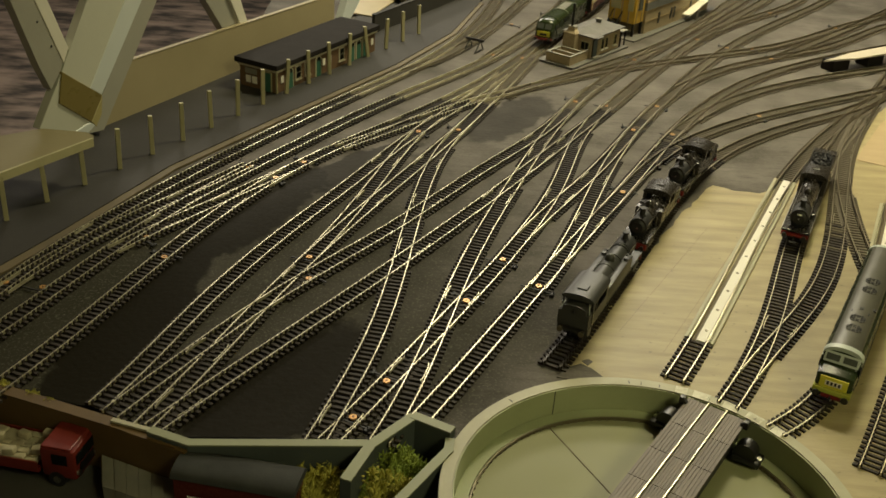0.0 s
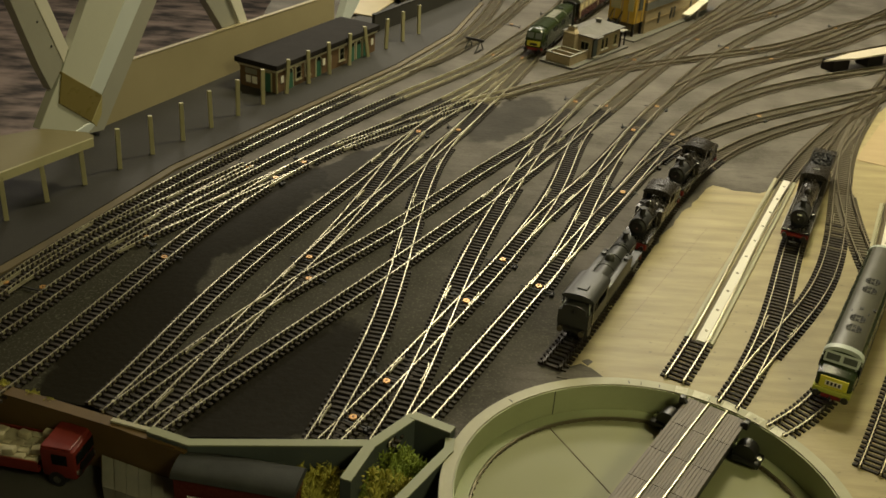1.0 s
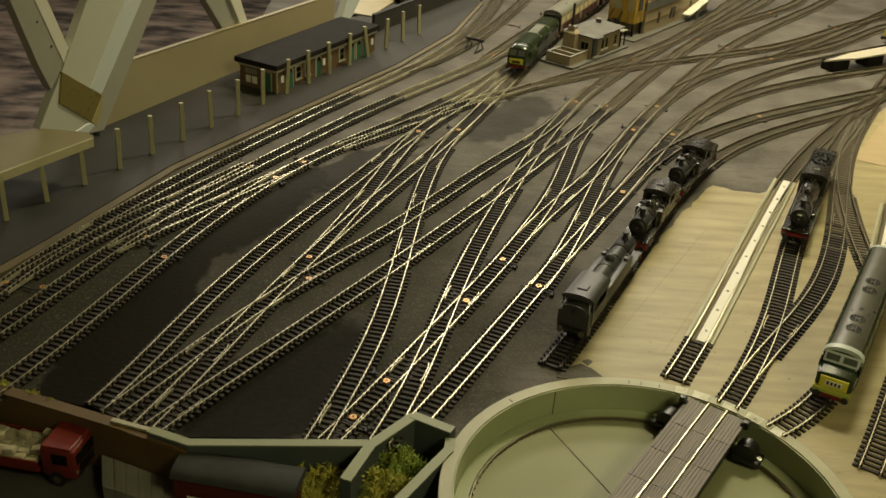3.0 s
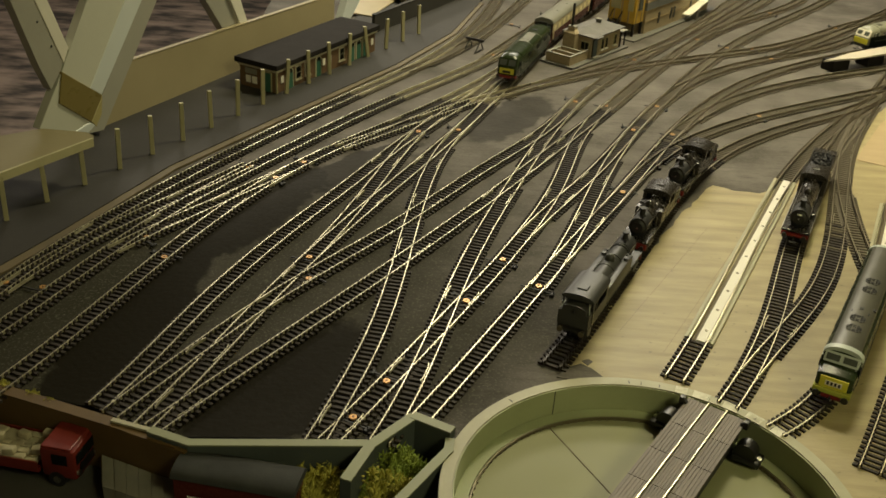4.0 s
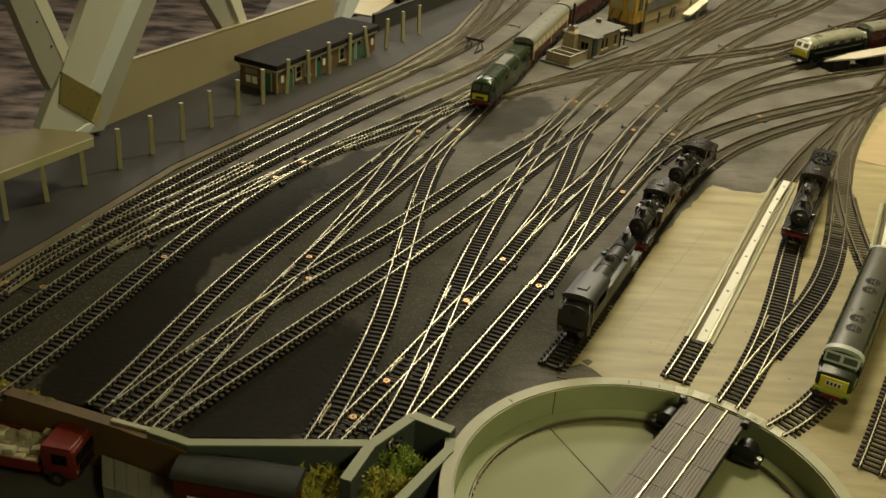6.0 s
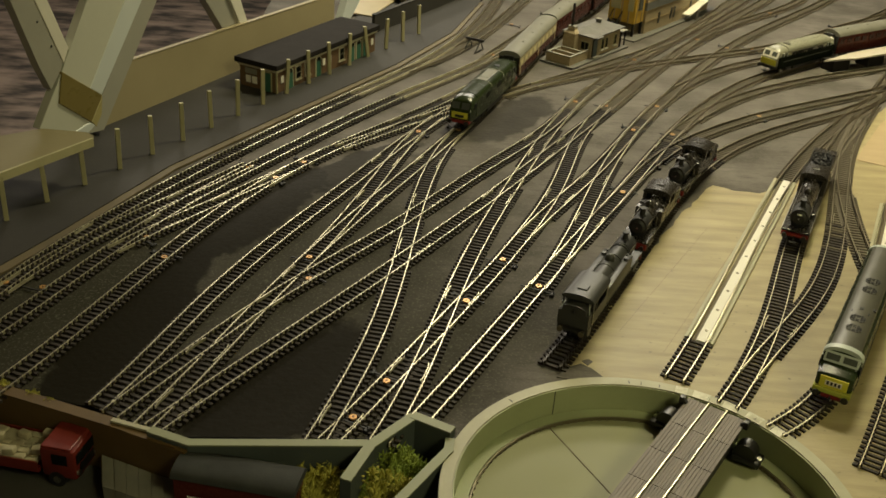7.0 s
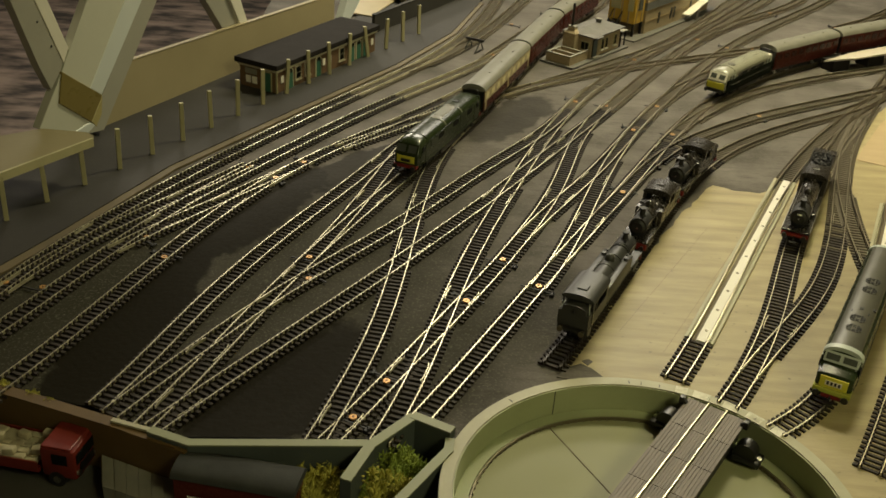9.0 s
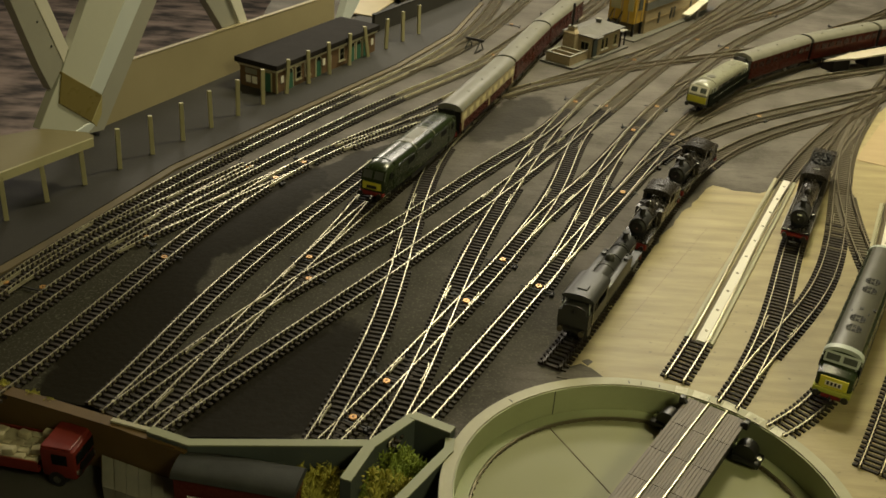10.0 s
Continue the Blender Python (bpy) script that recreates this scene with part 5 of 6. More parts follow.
def yard_office():
    m = local(0.217, 1.589, 0.072, 0.097, 0.0005)
    t = thing("yard_office", m, "small buff brick yard office with grey roof and chimney", "building")
    L, W, H = 0.092, 0.050, 0.037
    part("wall", B(0, L, 0, W, 0.001, H), BRICK, t)
    part("base", B(-0.066, L + 0.02, -0.008, W + 0.008, 0, 0.0030, bevel=0.0004), SLATE, t, "dark base slab")
    bm = bmesh.new()
    loft(bm, [[(x, -0.006, H), (x, W + 0.006, H), (x, W + 0.006, H + 0.0016), (x, W / 2, H + 0.010 - k), (x, -0.006, H + 0.0016)] for x, k in ((-0.004, 0.008), (0.022, 0), (L - 0.016, 0), (L + 0.006, 0.008))])
    part("roof", bm, SLATE, t, "grey hipped slate roof")
    part("porch_roof", B(0.000, 0.020, -0.0105, -0.004, H - 0.0014, H + 0.0008, bevel=0.0003), SLATE, t)
    # broad chimney breast against the end wall, stepped in towards its pot
    bm = B(-0.0145, -0.0005, 0.024, W - 0.004, 0.003, H + 0.003, bevel=0.0006)
    loft(bm, [[(x, y, z) for x, y in ((-0.0142 + k, 0.0245 + k), (-0.0008, 0.0245 + k), (-0.0008, W - 0.0045 - k), (-0.0142 + k, W - 0.0045 - k))] for z, k in ((H + 0.0031, 0.0), (H + 0.0075, 0.0042), (H + 0.0120, 0.0046))])
    part("chimney", bm, BRICK, t, "tall buff brick chimney breast with sloped shoulders")
    part("chimney_cap", B(-0.0104, -0.0004, 0.0284, W - 0.0084, H + 0.012, H + 0.0134, bevel=0.0003), PAVE, t)
    part("stove_pipe", R((-0.007, 0.0355, H + 0.0130), (-0.007, 0.0355, H + 0.050), 0.0021, seg=14), BLACK, t, "thin black stove pipe")
    part("roof_vent", B(0.056, 0.063, W / 2 - 0.0035, W / 2 + 0.0035, H + 0.008, H + 0.0145, bevel=0.0005), SLATE, t)
    part("vent_cap", B(0.055, 0.064, W / 2 - 0.0045, W / 2 + 0.0045, H + 0.0145, H + 0.0157), PAVE, t)
    f = part("door_frame", B(0.003, 0.018, -0.0012, 0.001, 0.001, 0.033), ROOFBLACK, t)
    part("door", B(0.0048, 0.0164, -0.0018, 0.001, 0.001, 0.0318), mat("grey_blue_door", (0.10, 0.13, 0.14)), f, "grey-blue door")
    part("door_step", B(0.002, 0.019, -0.0070, -0.001, 0.003, 0.0050), PAVE, t)
    for x in (0.034, 0.047, 0.076):
        f = part("window_frame", B(x - 0.0042, x + 0.0042, -0.0012, 0.001, 0.0115, 0.0300), POSTPAINT, t)
        for z0, z1 in ((0.0130, 0.0202), (0.0210, 0.0285)):
            part("pane", B(x - 0.0028, x + 0.0028, -0.0018, 0.001, z0, z1), GLASS, f)
        part("sill", B(x - 0.0055, x + 0.0055, -0.0030, 0.001, 0.0098, 0.0115), WHITE, f)
    f = part("window_frame", B(-0.0012, 0.001, 0.004, 0.019, 0.014, 0.029), POSTPAINT, t)
    for y in (0.0078, 0.0152):
        part("pane", B(-0.0018, 0.001, y - 0.0030, y + 0.0030, 0.0155, 0.0275), GLASS, f)
    # lean-to shelter of black timber at the far end
    part("shelter_roof", B(L, L + 0.022, -0.004, 0.030, 0.0285, 0.0300, bevel=0.0003), PAVE, t, "pale flat shelter roof")
    for x in (L + 0.004, L + 0.019):
        for y in (0.000, 0.026):
            part("shelter_post", B(x - 0.001, x + 0.001, y - 0.001, y + 0.001, 0.003, 0.0286), ROOFBLACK, t)
    part("shelter_wall", B(L + 0.001, L + 0.020, 0.026, 0.028, 0.003, 0.0284), ROOFBLACK, t)
    # coal bins in front
    for x0, x1, y0, y1 in ((-0.060, -0.057, 0.002, 0.046), (-0.057, -0.017, 0.0435, 0.046), (-0.057, -0.004, 0.002, 0.0045), (-0.041, -0.0385, 0.0045, 0.0435), (-0.020, -0.0175, 0.0045, 0.0435)):
        w = part("bin_wall", B(x0, x1, y0, y1, 0.003, 0.0165), BRICK, t, "buff brick coal bin wall")
        part("coping", B(x0 - 0.0007, x1 + 0.0007, y0 - 0.0007, y1 + 0.0007, 0.0165, 0.0178, bevel=0.0002), PAVE, w)


yard_office()


def signal_box():
    m = local(0.328, 1.758, 0.10, 0.135, 0.0005)
    t = thing("signal_box", m, "tall buff signal box with ochre timber upper storey", "building")
    part("wall", B(0, 0.26, 0, 0.07, 0, 0.075), BRICK, t)
    for z in (0.022, 0.040, 0.058):
        part("course", B(-0.0006, 0.2606, -0.0008, 0.0708, z, z + 0.0016), PLYDARK, t)
    for x in (0.052, 0.100, 0.112, 0.18, 0.21):
        part("window", B(x - 0.003, x + 0.003, -0.0012, 0.001, 0.012, 0.032), BLACK, t)
    part("plinth", B(-0.055, 0.28, -0.012, 0.08, -0.0003, 0.0022), SLATE, t)
    a = part("porch", B(-0.034, -0.001, 0.004, 0.056, 0.024, 0.085, bevel=0.0006), OCHRE, t, "ochre timber staircase porch")
    for y0, y1 in ((0.008, 0.018), (0.033, 0.052)):
        part("porch_window", B(-0.0362, -0.033, y0, y1, 0.046, 0.080), POSTPAINT, a, "pale porch window")
    part("porch_window", B(-0.024, -0.012, 0.0022, 0.006, 0.046, 0.080), SCREEN, a, "grey porch window")
    part("band", B(-0.0008, 0.2608, -0.0014, 0.0714, 0.0430, 0.0560), mat("blue_grey_band", (0.17, 0.175, 0.17), (0.12, 0.12, 0.115), 90, 0.7), t, "faded blue-grey band round the wall")
    for x in (0.075, 0.14, 0.16, 0.235):
        part("upper_window", B(x - 0.006, x + 0.006, -0.0020, 0.001, 0.0580, 0.0720), GLASS, t)
    for i, (x, y, r) in enumerate(((-0.048, 0.060, 0.010), (-0.060, 0.052, 0.008), (-0.040, 0.072, 0.009))):
        part("coal_heap", R((x, y, 0.002), (x, y, 0.016), r, r * 0.25, seg=9), SMOKE, t, "black coal heap")
    for y in (0.016, 0.030, 0.044):
        part("board_strip", B(-0.0352, -0.033, y - 0.001, y + 0.001, 0.024, 0.085), PLYDARK, a)
    for x in (-0.028, -0.010):
        part("board_strip", B(x - 0.001, x + 0.001, 0.0030, 0.006, 0.024, 0.085), PLYDARK, a)
    for x in (-0.032, -0.003):
        for y in (0.006, 0.054):
            part("leg", B(x - 0.0016, x + 0.0016, y - 0.0016, y + 0.0016, 0.002, 0.0245), ROOFBLACK, t)
    for i in range(7):
        part("stair_tread", B(-0.060 + i * 0.0045, -0.054 + i * 0.0045, 0.030, 0.046, 0.003 + i * 0.0045, 0.0045 + i * 0.0045), ROOFBLACK, t)
    for y in (0.029, 0.047):
        part("stair_rail", R((-0.060, y, 0.016), (-0.030, y, 0.046), 0.0010, seg=8), ROOFBLACK, t)


signal_box()


def yard_bits():
    t = thing("buffer_stop", pose(0.030, 1.606, 0, 0, 0, 62), "small black rail-built buffer stop", "buffer stop")
    bm = bmesh.new()
    for y in (-0.010, 0.010):
        rod(bm, (0.010, y, 0.001), (0, y, 0.018), 0.0012, seg=8)
        rod(bm, (-0.016, y, 0.001), (0, y, 0.018), 0.0012, seg=8)
        rod(bm, (-0.018, y, 0.001), (0.012, y, 0.001), 0.0012, seg=8)
    part("frame", bm, BLACK, t)
    part("beam", B(-0.0035, 0.0, -0.017, 0.017, 0.0160, 0.0200, bevel=0.0004), BLACK, t)
    w = thing("white_plank", pose(0, 0, 0), "white tapered platform ramp on dark blocks", "ramp")
    part("ramp_top", slab(bmesh.new(), [(0.598, 1.606), (0.66, 1.632), (0.76, 1.694), (0.90, 1.776), (0.90, 1.802), (0.80, 1.752), (0.735, 1.715), (0.66, 1.662)], 0.0178, 0.0203), CREAMCARD, w)
    for x, y in ((0.628, 1.624), (0.70, 1.668), (0.80, 1.728)):
        part("block", B(-0.020, 0.020, -0.012, 0.012, 0.0003, 0.0177, m=pose(x, y + 0.008, 0, 0, 0, 33)), ROOFBLACK, w)
    c = thing("white_card_ramp", local(0.425, 1.875, 0.10, 0.135, 0.0), "white card ramp beside the signal box", "ramp")
    part("plate", B(0, 0.13, -0.010, 0.006, 0.030, 0.0325, m=pose(0, 0, -0.018, 0, -12, 0)), WHITE, c)
    part("support", B(0.02, 0.028, -0.012, 0.0, 0.0004, 0.018), SLATE, c)


yard_bits()
SPOTS = [(-0.234, 1.079), (-0.198, 1.054), (-0.173, 1.103), (-0.299, 0.891), (-0.271, 0.853), (-0.363, 0.783), (-0.399, 0.787), (-0.042, 1.225), (0.010, 1.240), (-0.132, 0.872), (-0.126, 0.830), (0.061, 0.893), (0.025, 0.808), (0.095, 0.844), (-0.039, 0.673), (-0.061, 0.623), (0.176, 1.380), (0.219, 1.371), (0.246, 1.282), (0.294, 1.383), (0.206, 1.077), (0.298, 1.275), (0.465, 1.704), (0.508, 1.707), (0.529, 1.657), (0.438, 1.369), (0.372, 1.713), (0.421, 1.744), (0.291, 1.600), (0.059, 1.577), (0.107, 1.570), (0.095, 1.764), (0.166, 1.841), (0.605, 1.961), (0.708, 1.883)]


def discs():
    first = None
    for x, y in SPOTS:
        m = pose(x, y, 0.0024, 0, 0, random.uniform(0, 360))
        if first is None:
            first = thing("point_disc", m, "small copper-coloured disc between the point blades", "disc", "discs at the points")
            part("washer", ring(bmesh.new(), 0.0008, 0.0031, 0, 0.0012, 24), COPPER, first)
            part("pin", R((0, 0, 0), (0, 0, 0.0016), 0.0008, seg=8), BLACK, first)
        else:
            copy_thing(first, m)


discs()


def levers():
    """A tie bar under the blades with a small black motor box beside each point."""
    pts = np.vstack([l.p for l in LINES.values()])
    ways = np.vstack([np.gradient(l.p, axis=0) for l in LINES.values()])
    first = None
    for i, (x, y) in enumerate(SPOTS):
        k = int(np.argmin(np.hypot(pts[:, 0] - x, pts[:, 1] - y)))
        m = pose(x, y, 0.0006, 0, 0, math.degrees(math.atan2(ways[k][1], ways[k][0])) + (180 if i % 2 else 0))
        if first is None:
            first = thing("point_lever", m, "small black point lever beside the track", "point lever", "levers at the points")
            part("tie_bar", B(0.0052, 0.0066, -0.0165, 0.0165, 0.0012, 0.0022), SMOKE, first)
            bm = B(0.0030, 0.0095, 0.0150, 0.0182, 0.0, 0.0024, bevel=0.0005)
            part("spring_box", bm, SMOKE, first)
            part("lever_arm", R((0.006, 0.0170, 0.002), (0.0070, 0.0175, 0.0052), 0.0005, seg=8), SMOKE, first)
        else:
            copy_thing(first, m)


levers()


def pit(name):
    line = LINES[name]
    a, b = line.at(PITS[name][0] + 0.001), line.at(min(PITS[name][1], line.length) - 0.001)
    d = b - a
    L = float(np.linalg.norm(d))
    t = thing("inspection_pit", local(a[0], a[1], d[0], d[1], 0.0), "cream inspection pit with rails on ribbed walls", "inspection pit")
    part("pit_floor", B(0, L, -0.0062, 0.0024, 0.0008, 0.0030), WHITE, t, "off-white pit floor")
    part("pit_slot", B(0, L, 0.0024, 0.0062, 0.0007, 0.0010), PLYOLD, t, "dark brown slot")
    for y in (-0.0107, 0.0107):
        part("kerb", B(0, L, y - 0.0026, y + 0.0026, 0.0007, 0.0034, bevel=0.0003), RIM, t)
    for sy in (-1, 1):
        bm = bmesh.new()
        for i in range(int(L / 0.004)):
            box(bm, 0.002 + i * 0.004 - 0.0011, 0.002 + i * 0.004 + 0.0011, sy * 0.0095 - 0.0010, sy * 0.0095 + 0.0010, 0.0034, 0.0044)
        part("ribbed_strip", bm, RIM, t)["kind"] = "stuff"
    count = max(2, int(L / 0.038))
    for i in range(count):
        x = 0.02 + i * (L - 0.04) / (count - 1)
        part("floor_light", R((x, -0.002, 0.0029), (x, -0.002, 0.0034), 0.0015, seg=14), DULLRAIL, t)


for name in PITS:
    pit(name)


VANROOF = mat("dark_grey_van_roof", (0.055, 0.057, 0.054), (0.03, 0.031, 0.03), 60, 0.8, bump=0.2, spec=0.15)


# ---- low ground in front: road, walls, lorry, van, bushes ----
def wall_run(bm, pts, width, z0, z1):
    """A wall of that width along a run of points."""
    p = [Vector(q) for q in pts]
    left, right = [], []
    for i, q in enumerate(p):
        d = (p[min(i + 1, len(p) - 1)] - p[max(i - 1, 0)]).normalized()
        n = Vector((-d.y, d.x)) * width / 2
        left.append(q + n)
        right.append(q - n)
    return slab(bm, [tuple(v) for v in left + right[::-1]], z0, z1)


def low_ground():
    tagged(link("low_ground", B(-0.60, 0.012, 0.28, 0.70, -0.050, -0.041), ROADGREY), "dark low ground and road", "road", kind="structure")
    run = [(-0.50, 0.690), (-0.337, 0.629), (-0.236, 0.596), (-0.176, 0.572)]
    b = thing("retaining_wall", pose(0, 0, 0), "brown retaining wall below the tracks", "retaining wall")
    part("face", wall_run(bmesh.new(), run, 0.010, -0.041, 0.004), BROWNWALL, b)
    part("coping", wall_run(bmesh.new(), [(-0.240, 0.598), (-0.207, 0.5885)], 0.004, 0.0042, 0.0060), RIM, b)
    g = thing("parapet_wall", pose(0, 0, 0), "pale green parapet wall at the board edge", "parapet")
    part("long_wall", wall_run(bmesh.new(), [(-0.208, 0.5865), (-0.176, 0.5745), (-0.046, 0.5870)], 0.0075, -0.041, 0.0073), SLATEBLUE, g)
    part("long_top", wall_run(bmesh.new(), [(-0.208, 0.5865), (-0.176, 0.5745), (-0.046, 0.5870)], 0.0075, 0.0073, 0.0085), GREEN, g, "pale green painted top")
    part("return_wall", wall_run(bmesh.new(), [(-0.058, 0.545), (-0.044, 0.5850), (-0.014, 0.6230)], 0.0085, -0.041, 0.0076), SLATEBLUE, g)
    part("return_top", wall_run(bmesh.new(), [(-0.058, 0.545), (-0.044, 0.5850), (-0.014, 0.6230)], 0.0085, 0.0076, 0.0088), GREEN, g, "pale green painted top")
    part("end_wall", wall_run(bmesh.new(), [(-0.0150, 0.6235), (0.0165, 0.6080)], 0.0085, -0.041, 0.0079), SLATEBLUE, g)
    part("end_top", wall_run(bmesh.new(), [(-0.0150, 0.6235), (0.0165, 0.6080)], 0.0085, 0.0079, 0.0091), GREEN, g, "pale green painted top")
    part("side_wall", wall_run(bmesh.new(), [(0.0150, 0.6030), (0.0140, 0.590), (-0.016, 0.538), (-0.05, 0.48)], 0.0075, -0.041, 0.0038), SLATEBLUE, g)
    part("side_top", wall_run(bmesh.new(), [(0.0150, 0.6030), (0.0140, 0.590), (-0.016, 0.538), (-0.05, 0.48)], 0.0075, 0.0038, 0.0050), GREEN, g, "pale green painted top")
    pv = tagged(new("pavement"), "pale grey pavement slabs below the wall", "pavement", kind="structure")
    c = [Vector(q) for q in ((-0.250, 0.5945), (-0.186, 0.5700), (-0.178, 0.540), (-0.238, 0.560))]
    for i in range(6):
        f0, f1 = (i + 0.02) / 6, (i + 0.98) / 6
        q = [c[0].lerp(c[1], f0), c[0].lerp(c[1], f1), c[3].lerp(c[2], f1), c[3].lerp(c[2], f0)]
        part("slab", slab(bmesh.new(), [tuple(v) for v in q], -0.0406, -0.0260 + random.uniform(-0.0004, 0.0004)), PAVE, pv)
    # lorry
    t = thing("lorry", local(-0.363, 0.603, 1, -0.16, -0.0408), "red flatbed lorry loaded with pale sacks", "lorry")
    part("cab", B(0.078, 0.106, -0.016, 0.016, 0.008, 0.0345, bevel=0.0025), TRUCKRED, t, smooth=40)
    part("cab_roof", B(0.079, 0.103, -0.015, 0.015, 0.0343, 0.0358, bevel=0.0008), TRUCKRED, t)
    part("windscreen", B(0.1055, 0.1066, -0.0135, 0.0135, 0.0215, 0.0305), GLASS, t)
    part("grille", B(0.1055, 0.1068, -0.010, 0.010, 0.012, 0.020), BLACK, t)
    for y in (-0.0163, 0.0163):
        part("side_window", B(0.088, 0.100, y - 0.0004, y + 0.0004, 0.0215, 0.0305), GLASS, t)
        part("headlight", R((0.1056, y * 0.75, 0.014), (0.1074, y * 0.75, 0.014), 0.0024, seg=14), STEEL, t)
    part("chassis", B(-0.020, 0.104, -0.009, 0.009, 0.006, 0.0095), BLACK, t)
    part("flatbed", B(-0.022, 0.076, -0.017, 0.017, 0.0105, 0.0150, bevel=0.0006), TRUCKRED, t)
    for y in (-0.0172, 0.0172):
        part("side_board", B(-0.022, 0.076, y - 0.0006, y + 0.0006, 0.014, 0.021), TRUCKRED, t)
    for x in (-0.006, 0.012, 0.090):
        for y in (-0.0135, 0.0135):
            w = part("wheel", R((x, y - 0.0030, 0.0068), (x, y + 0.0030, 0.0068), 0.0068, seg=22), BLACK, t, smooth=40)
            part("hub", R((x, y - 0.0034, 0.0068), (x, y + 0.0034, 0.0068), 0.0030, seg=14), STEEL, w)
    rnd = random.Random(6)
    for i in range(50):
        x, y = -0.016 + (i % 10) * 0.0094 + rnd.uniform(-0.0012, 0.0012), -0.0125 + (i // 10) * 0.0062 + rnd.uniform(-0.0008, 0.0008)
        s = tagged(link("sack", B(-0.0046, 0.0046, -0.0030, 0.0030, 0, 0.0056, bevel=0.0008), SACK, smooth=60), "plump pale sack on the lorry bed", "sack", "sacks on the lorry")
        s.matrix_basis = t.matrix_basis @ pose(x, y, 0.0150 + rnd.uniform(0.0, 0.0004), rnd.uniform(-4, 4), rnd.uniform(-4, 4), rnd.uniform(-9, 9))
        if i % 6 == 1:
            c = new("sack", s.data)
            c.matrix_basis = t.matrix_basis @ pose(x + 0.002, y, 0.0206, rnd.uniform(-6, 6), rnd.uniform(-6, 6), rnd.uniform(-14, 14))
            tagged(c, "plump pale sack on the lorry bed", "sack", "sacks on the lorry")
    # van with a grey roof
    v = thing("goods_van", local(-0.134, 0.557, 1.0, -0.15, -0.0408), "dark red goods van with a grey curved roof", "goods van")
    part("body", loft(bmesh.new(), [rail_section(x, 0.0150, 0.006, 0.0365, 0.0425) for x in (-0.046, 0.042)]), MAROON, v, smooth=30)
    part("roof", roof_shell(bmesh.new(), [-0.048, 0.044], 0.0158, 0.0365, 0.0430, 0.0006), VANROOF, v, "curved grey roof", smooth=40)
    for x in (-0.030, -0.012, 0.016):
        part("lettering_bar", B(x - 0.006, x + 0.006, -0.0155, -0.0148, 0.020, 0.0225), WHITE, v)
    part("underframe", B(-0.044, 0.040, -0.010, 0.010, 0.002, 0.007), BLACK, v)
    for x in (-0.028, 0.024):
        wheelset(v, x, 0.0062, True)


low_ground()


def bush(name, x, y, z, r, material, label, seed):
    rnd = random.Random(seed)
    bm = bmesh.new()
    for i in range(2600 if r > 0.01 else 260):
        a, b, c = rnd.uniform(0, math.tau), rnd.random() ** 0.5, rnd.random()
        lump = 0.8 + 0.35 * math.sin(3 * a + seed) * math.cos(2 * a)
        p = Vector((x + r * lump * b * math.cos(a), y + 0.75 * r * lump * b * math.sin(a), z + r * 0.95 * c * (1 - 0.55 * b) * (0.8 + 0.4 * math.sin(5 * a + seed))))
        q = (0.0007 + 0.0012 * rnd.random()) * min(1, r / 0.015)
        n = Vector((rnd.gauss(0, 1), rnd.gauss(0, 1), rnd.gauss(0, 1))).normalized()
        u = (n.orthogonal().normalized() + Vector((0, 0, 0.7))) * q * rnd.uniform(1.0, 2.4)
        w = n.cross(u).normalized() * q * 0.55
        vs = [bm.verts.new(p + d) for d in (u, w, -u, -w, n * q * 0.7, -n * q * 0.7)]
        for j in range(4):
            bm.faces.new((vs[j], vs[(j + 1) % 4], vs[4]))
            bm.faces.new((vs[(j + 1) % 4], vs[j], vs[5]))
    t = thing(name, pose(0, 0, 0), label, "bush", "bushes below the parapet")
    part("foliage", bm, material, t)["kind"] = "stuff"
    part("stem", R((x, y, -0.041 if z < 0 else z - 0.002), (x, y, z + r * 0.3), 0.002 if z < 0 else 0.0006, seg=8), BROWNWALL, t)


bush("bush", -0.096, 0.571, -0.027, 0.022, LEAFDRY, "ochre lichen bush against the parapet", 1)
bush("bush", -0.070, 0.566, -0.028, 0.024, LEAFDRY, "dry green-yellow lichen bush", 2)
bush("bush", -0.026, 0.590, -0.024, 0.029, LEAF, "green foam bush inside the wall slot", 3)
bush("bush", -0.036, 0.562, -0.028, 0.033, LEAFDRY, "dark green foam bush", 4)
bush("bush", -0.006, 0.588, -0.026, 0.018, LEAF, "dark green foam bush", 5)
bush("bush", -0.098, 0.589, -0.026, 0.017, LEAFDRY, "ochre lichen bush against the parapet", 20)
bush("bush", -0.077, 0.578, -0.026, 0.020, LEAFDRY, "dry green-yellow lichen bush", 21)
bush("bush", -0.060, 0.567, -0.026, 0.018, LEAFDRY, "dry green-yellow lichen bush", 22)
bush("bush", -0.043, 0.573, -0.026, 0.022, LEAF, "green foam bush beside the wall", 23)
bush("bush", -0.021, 0.567, -0.026, 0.022, LEAFDRY, "dry green-yellow lichen bush", 24)
bush("grass_tuft", -0.338, 0.634, 0.001, 0.007, LEAFDRY, "ochre grass tuft on the wall top", 6)
bush("grass_tuft", -0.312, 0.626, 0.001, 0.006, LEAFDRY, "ochre grass tuft on the wall top", 7)
bush("grass_tuft", -0.296, 0.619, 0.001, 0.005, LEAFDRY, "ochre grass tuft on the wall top", 8)


# ---- tracks ----
def rail_path(line, off, n=420):
    s = np.linspace(0, line.length, n)
    p = np.stack([np.interp(s, line.s, line.p[:, 0]), np.interp(s, line.s, line.p[:, 1])], axis=1)
    w = np.gradient(p, axis=0)
    w /= np.linalg.norm(w, axis=1)[:, None]
    return p + np.stack([-w[:, 1], w[:, 0]], axis=1) * off


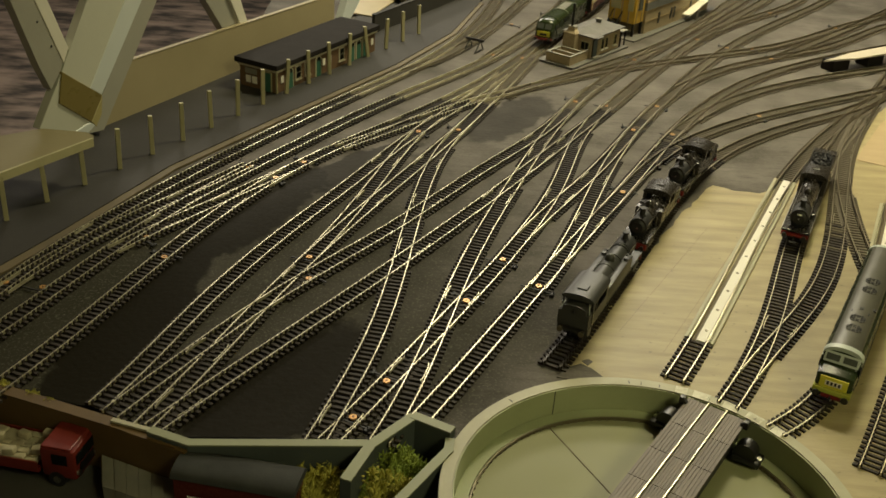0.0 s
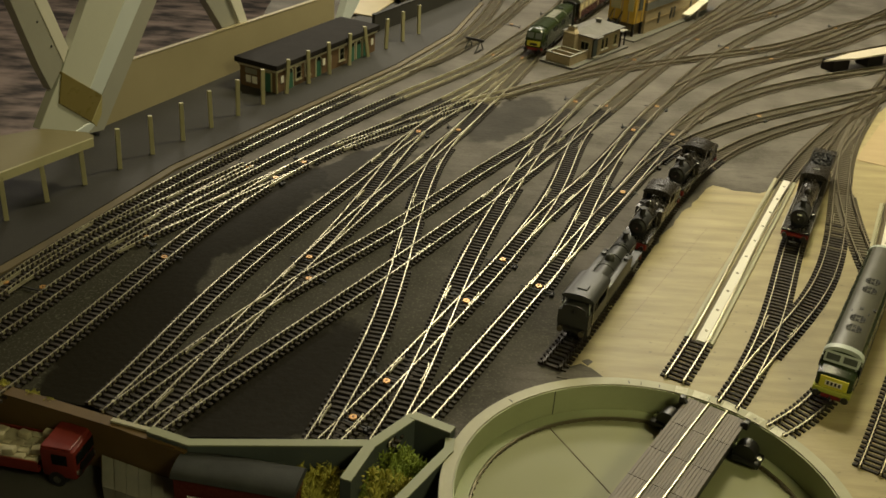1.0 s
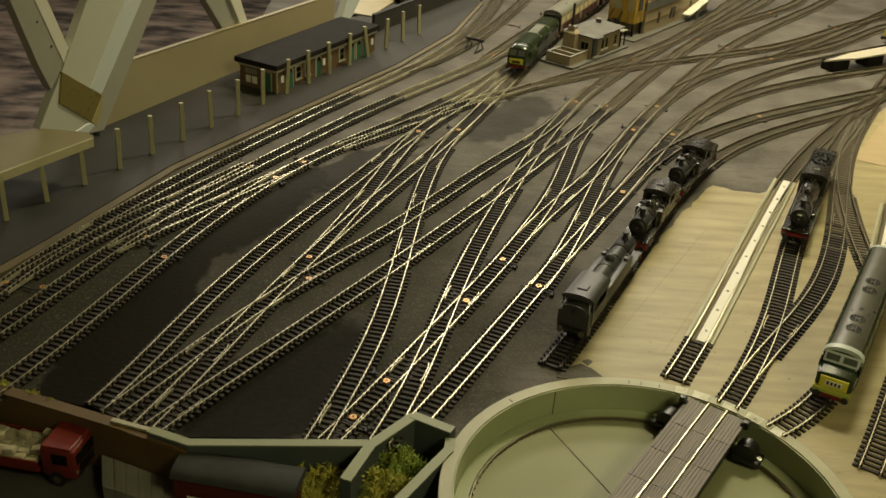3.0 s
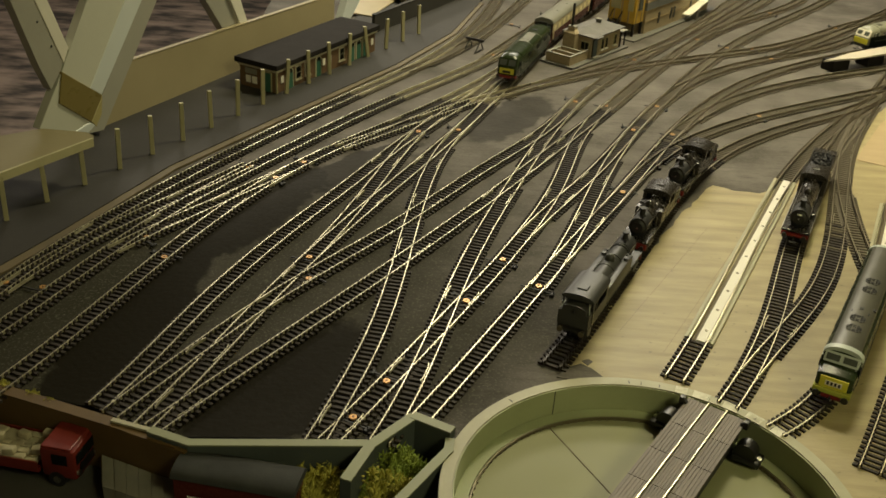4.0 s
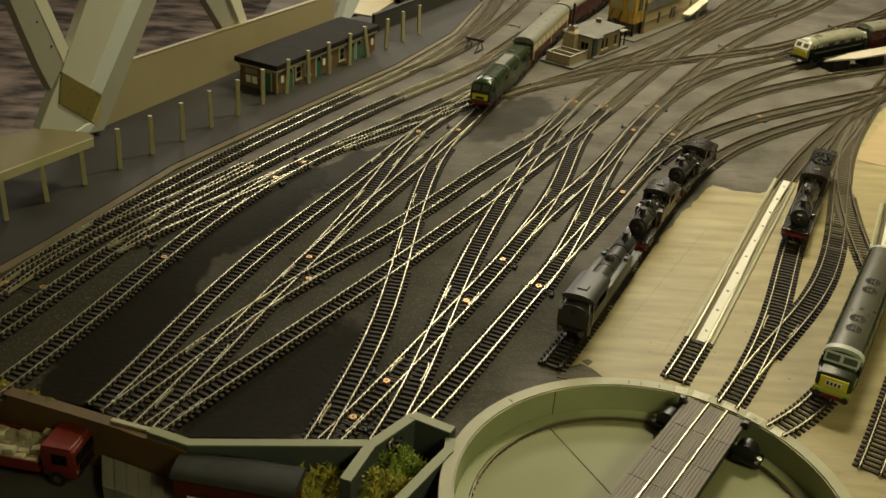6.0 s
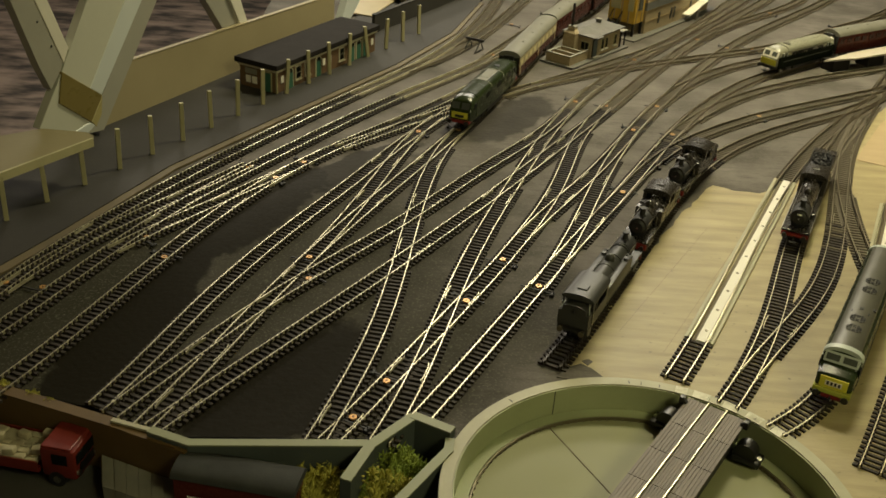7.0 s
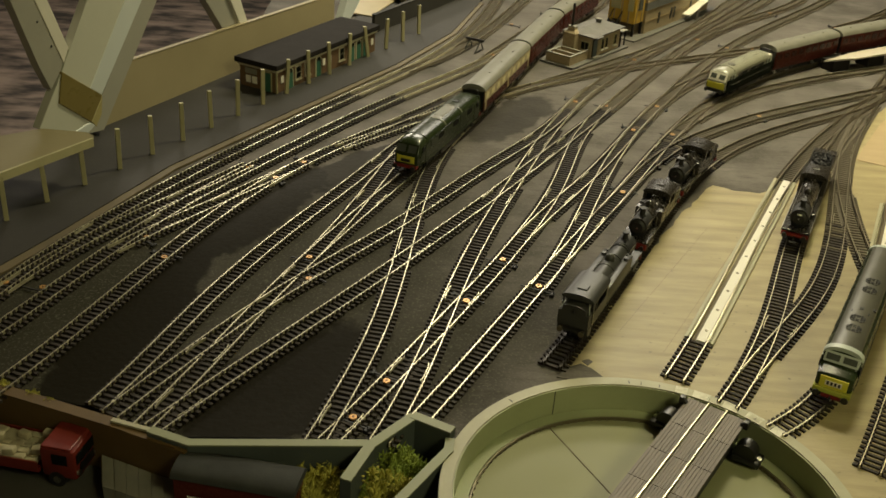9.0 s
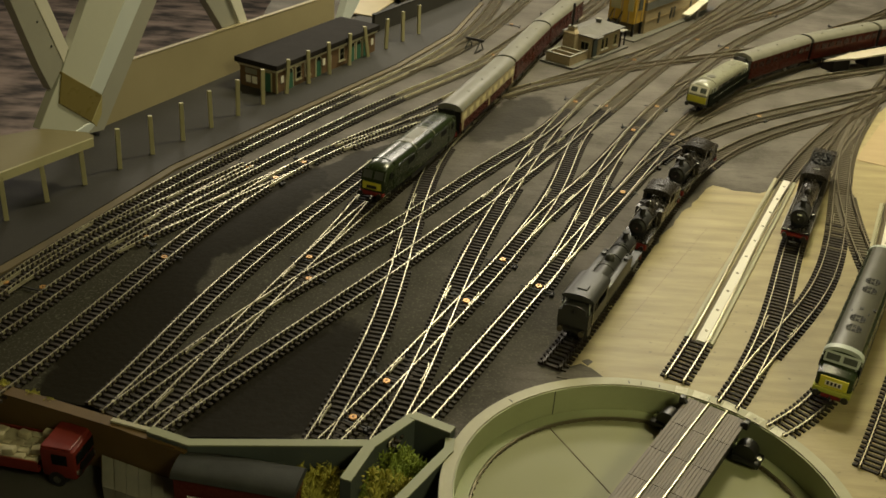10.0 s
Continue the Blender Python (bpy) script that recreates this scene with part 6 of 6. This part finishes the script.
def crossings(one, two):
    """Lengths along the first line at which a rail of it crosses the opposite rail of the other at a slight angle."""
    found = []
    for side in (-1, 1):
        p = rail_path(one, side * GAUGE)
        q = rail_path(two, -side * GAUGE)
        d1, d2 = np.diff(p, axis=0), np.diff(q, axis=0)
        den = d1[:, None, 0] * d2[None, :, 1] - d1[:, None, 1] * d2[None, :, 0]
        r = q[None, :-1] - p[:-1, None]
        with np.errstate(divide="ignore", invalid="ignore"):
            u = (r[..., 0] * d2[None, :, 1] - r[..., 1] * d2[None, :, 0]) / den
            v = (r[..., 0] * d1[:, None, 1] - r[..., 1] * d1[:, None, 0]) / den
        for i, j in zip(*np.nonzero((u >= 0) & (u < 1) & (v >= 0) & (v < 1))):
            cosine = abs(float(d1[i] @ d2[j])) / (np.linalg.norm(d1[i]) * np.linalg.norm(d2[j]))
            if 0.90 < cosine < 0.9993:
                found.append((side, one.length * (i + float(u[i, j])) / 419))
    return found


GUARDED = []


def check_rails(t, name, dull):
    """Short guard rails opposite each crossing nose, with flared ends."""
    line, done = LINES[name], []
    for other in LINES:
        if other == name:
            continue
        for side, s in crossings(line, LINES[other]):
            if any(k == side and abs(s - z) < 0.03 for k, z in done) or not 0.03 < s < line.length - 0.03:
                continue
            done.append((side, s))
            here = line.at(s)
            if any(math.hypot(here[0] - x, here[1] - y) < 0.014 for x, y in GUARDED):
                continue
            GUARDED.append(here)
            off, a, b = -side * (GAUGE - 0.0019), s - 0.013, s + 0.013
            secs = []
            for z in np.linspace(a, b, 9):
                c, w = line.at(z), line.way(z)
                e = max(0.0, 0.006 - min(z - a, b - z)) / 0.006 * 0.0009 * (-1 if off > 0 else 1)
                secs.append([(c[0] - w[1] * (off + e + x), c[1] + w[0] * (off + e + x), y) for x, y in ((-0.0004, 0.0027), (0.0004, 0.0027), (0.0003, 0.00535), (-0.0003, 0.00535))])
            part("check_rail", loft(bmesh.new(), secs), DULLRAIL if dull else RAIL, t)


DULL = {"platform_line", "far_siding", "far_line", "far_loop", "back_line", "back_loop", "outer_curve", "inner_curve"}
for k, (name, ctrl) in enumerate(TRACKS):
    t = track(name, LINES[name], name in DULL, name in DULL, k)
    check_rails(t, name, name in DULL)
    sleepers(t, LINES[name], k, gap=PITS.get(name))

true_size()
motions()
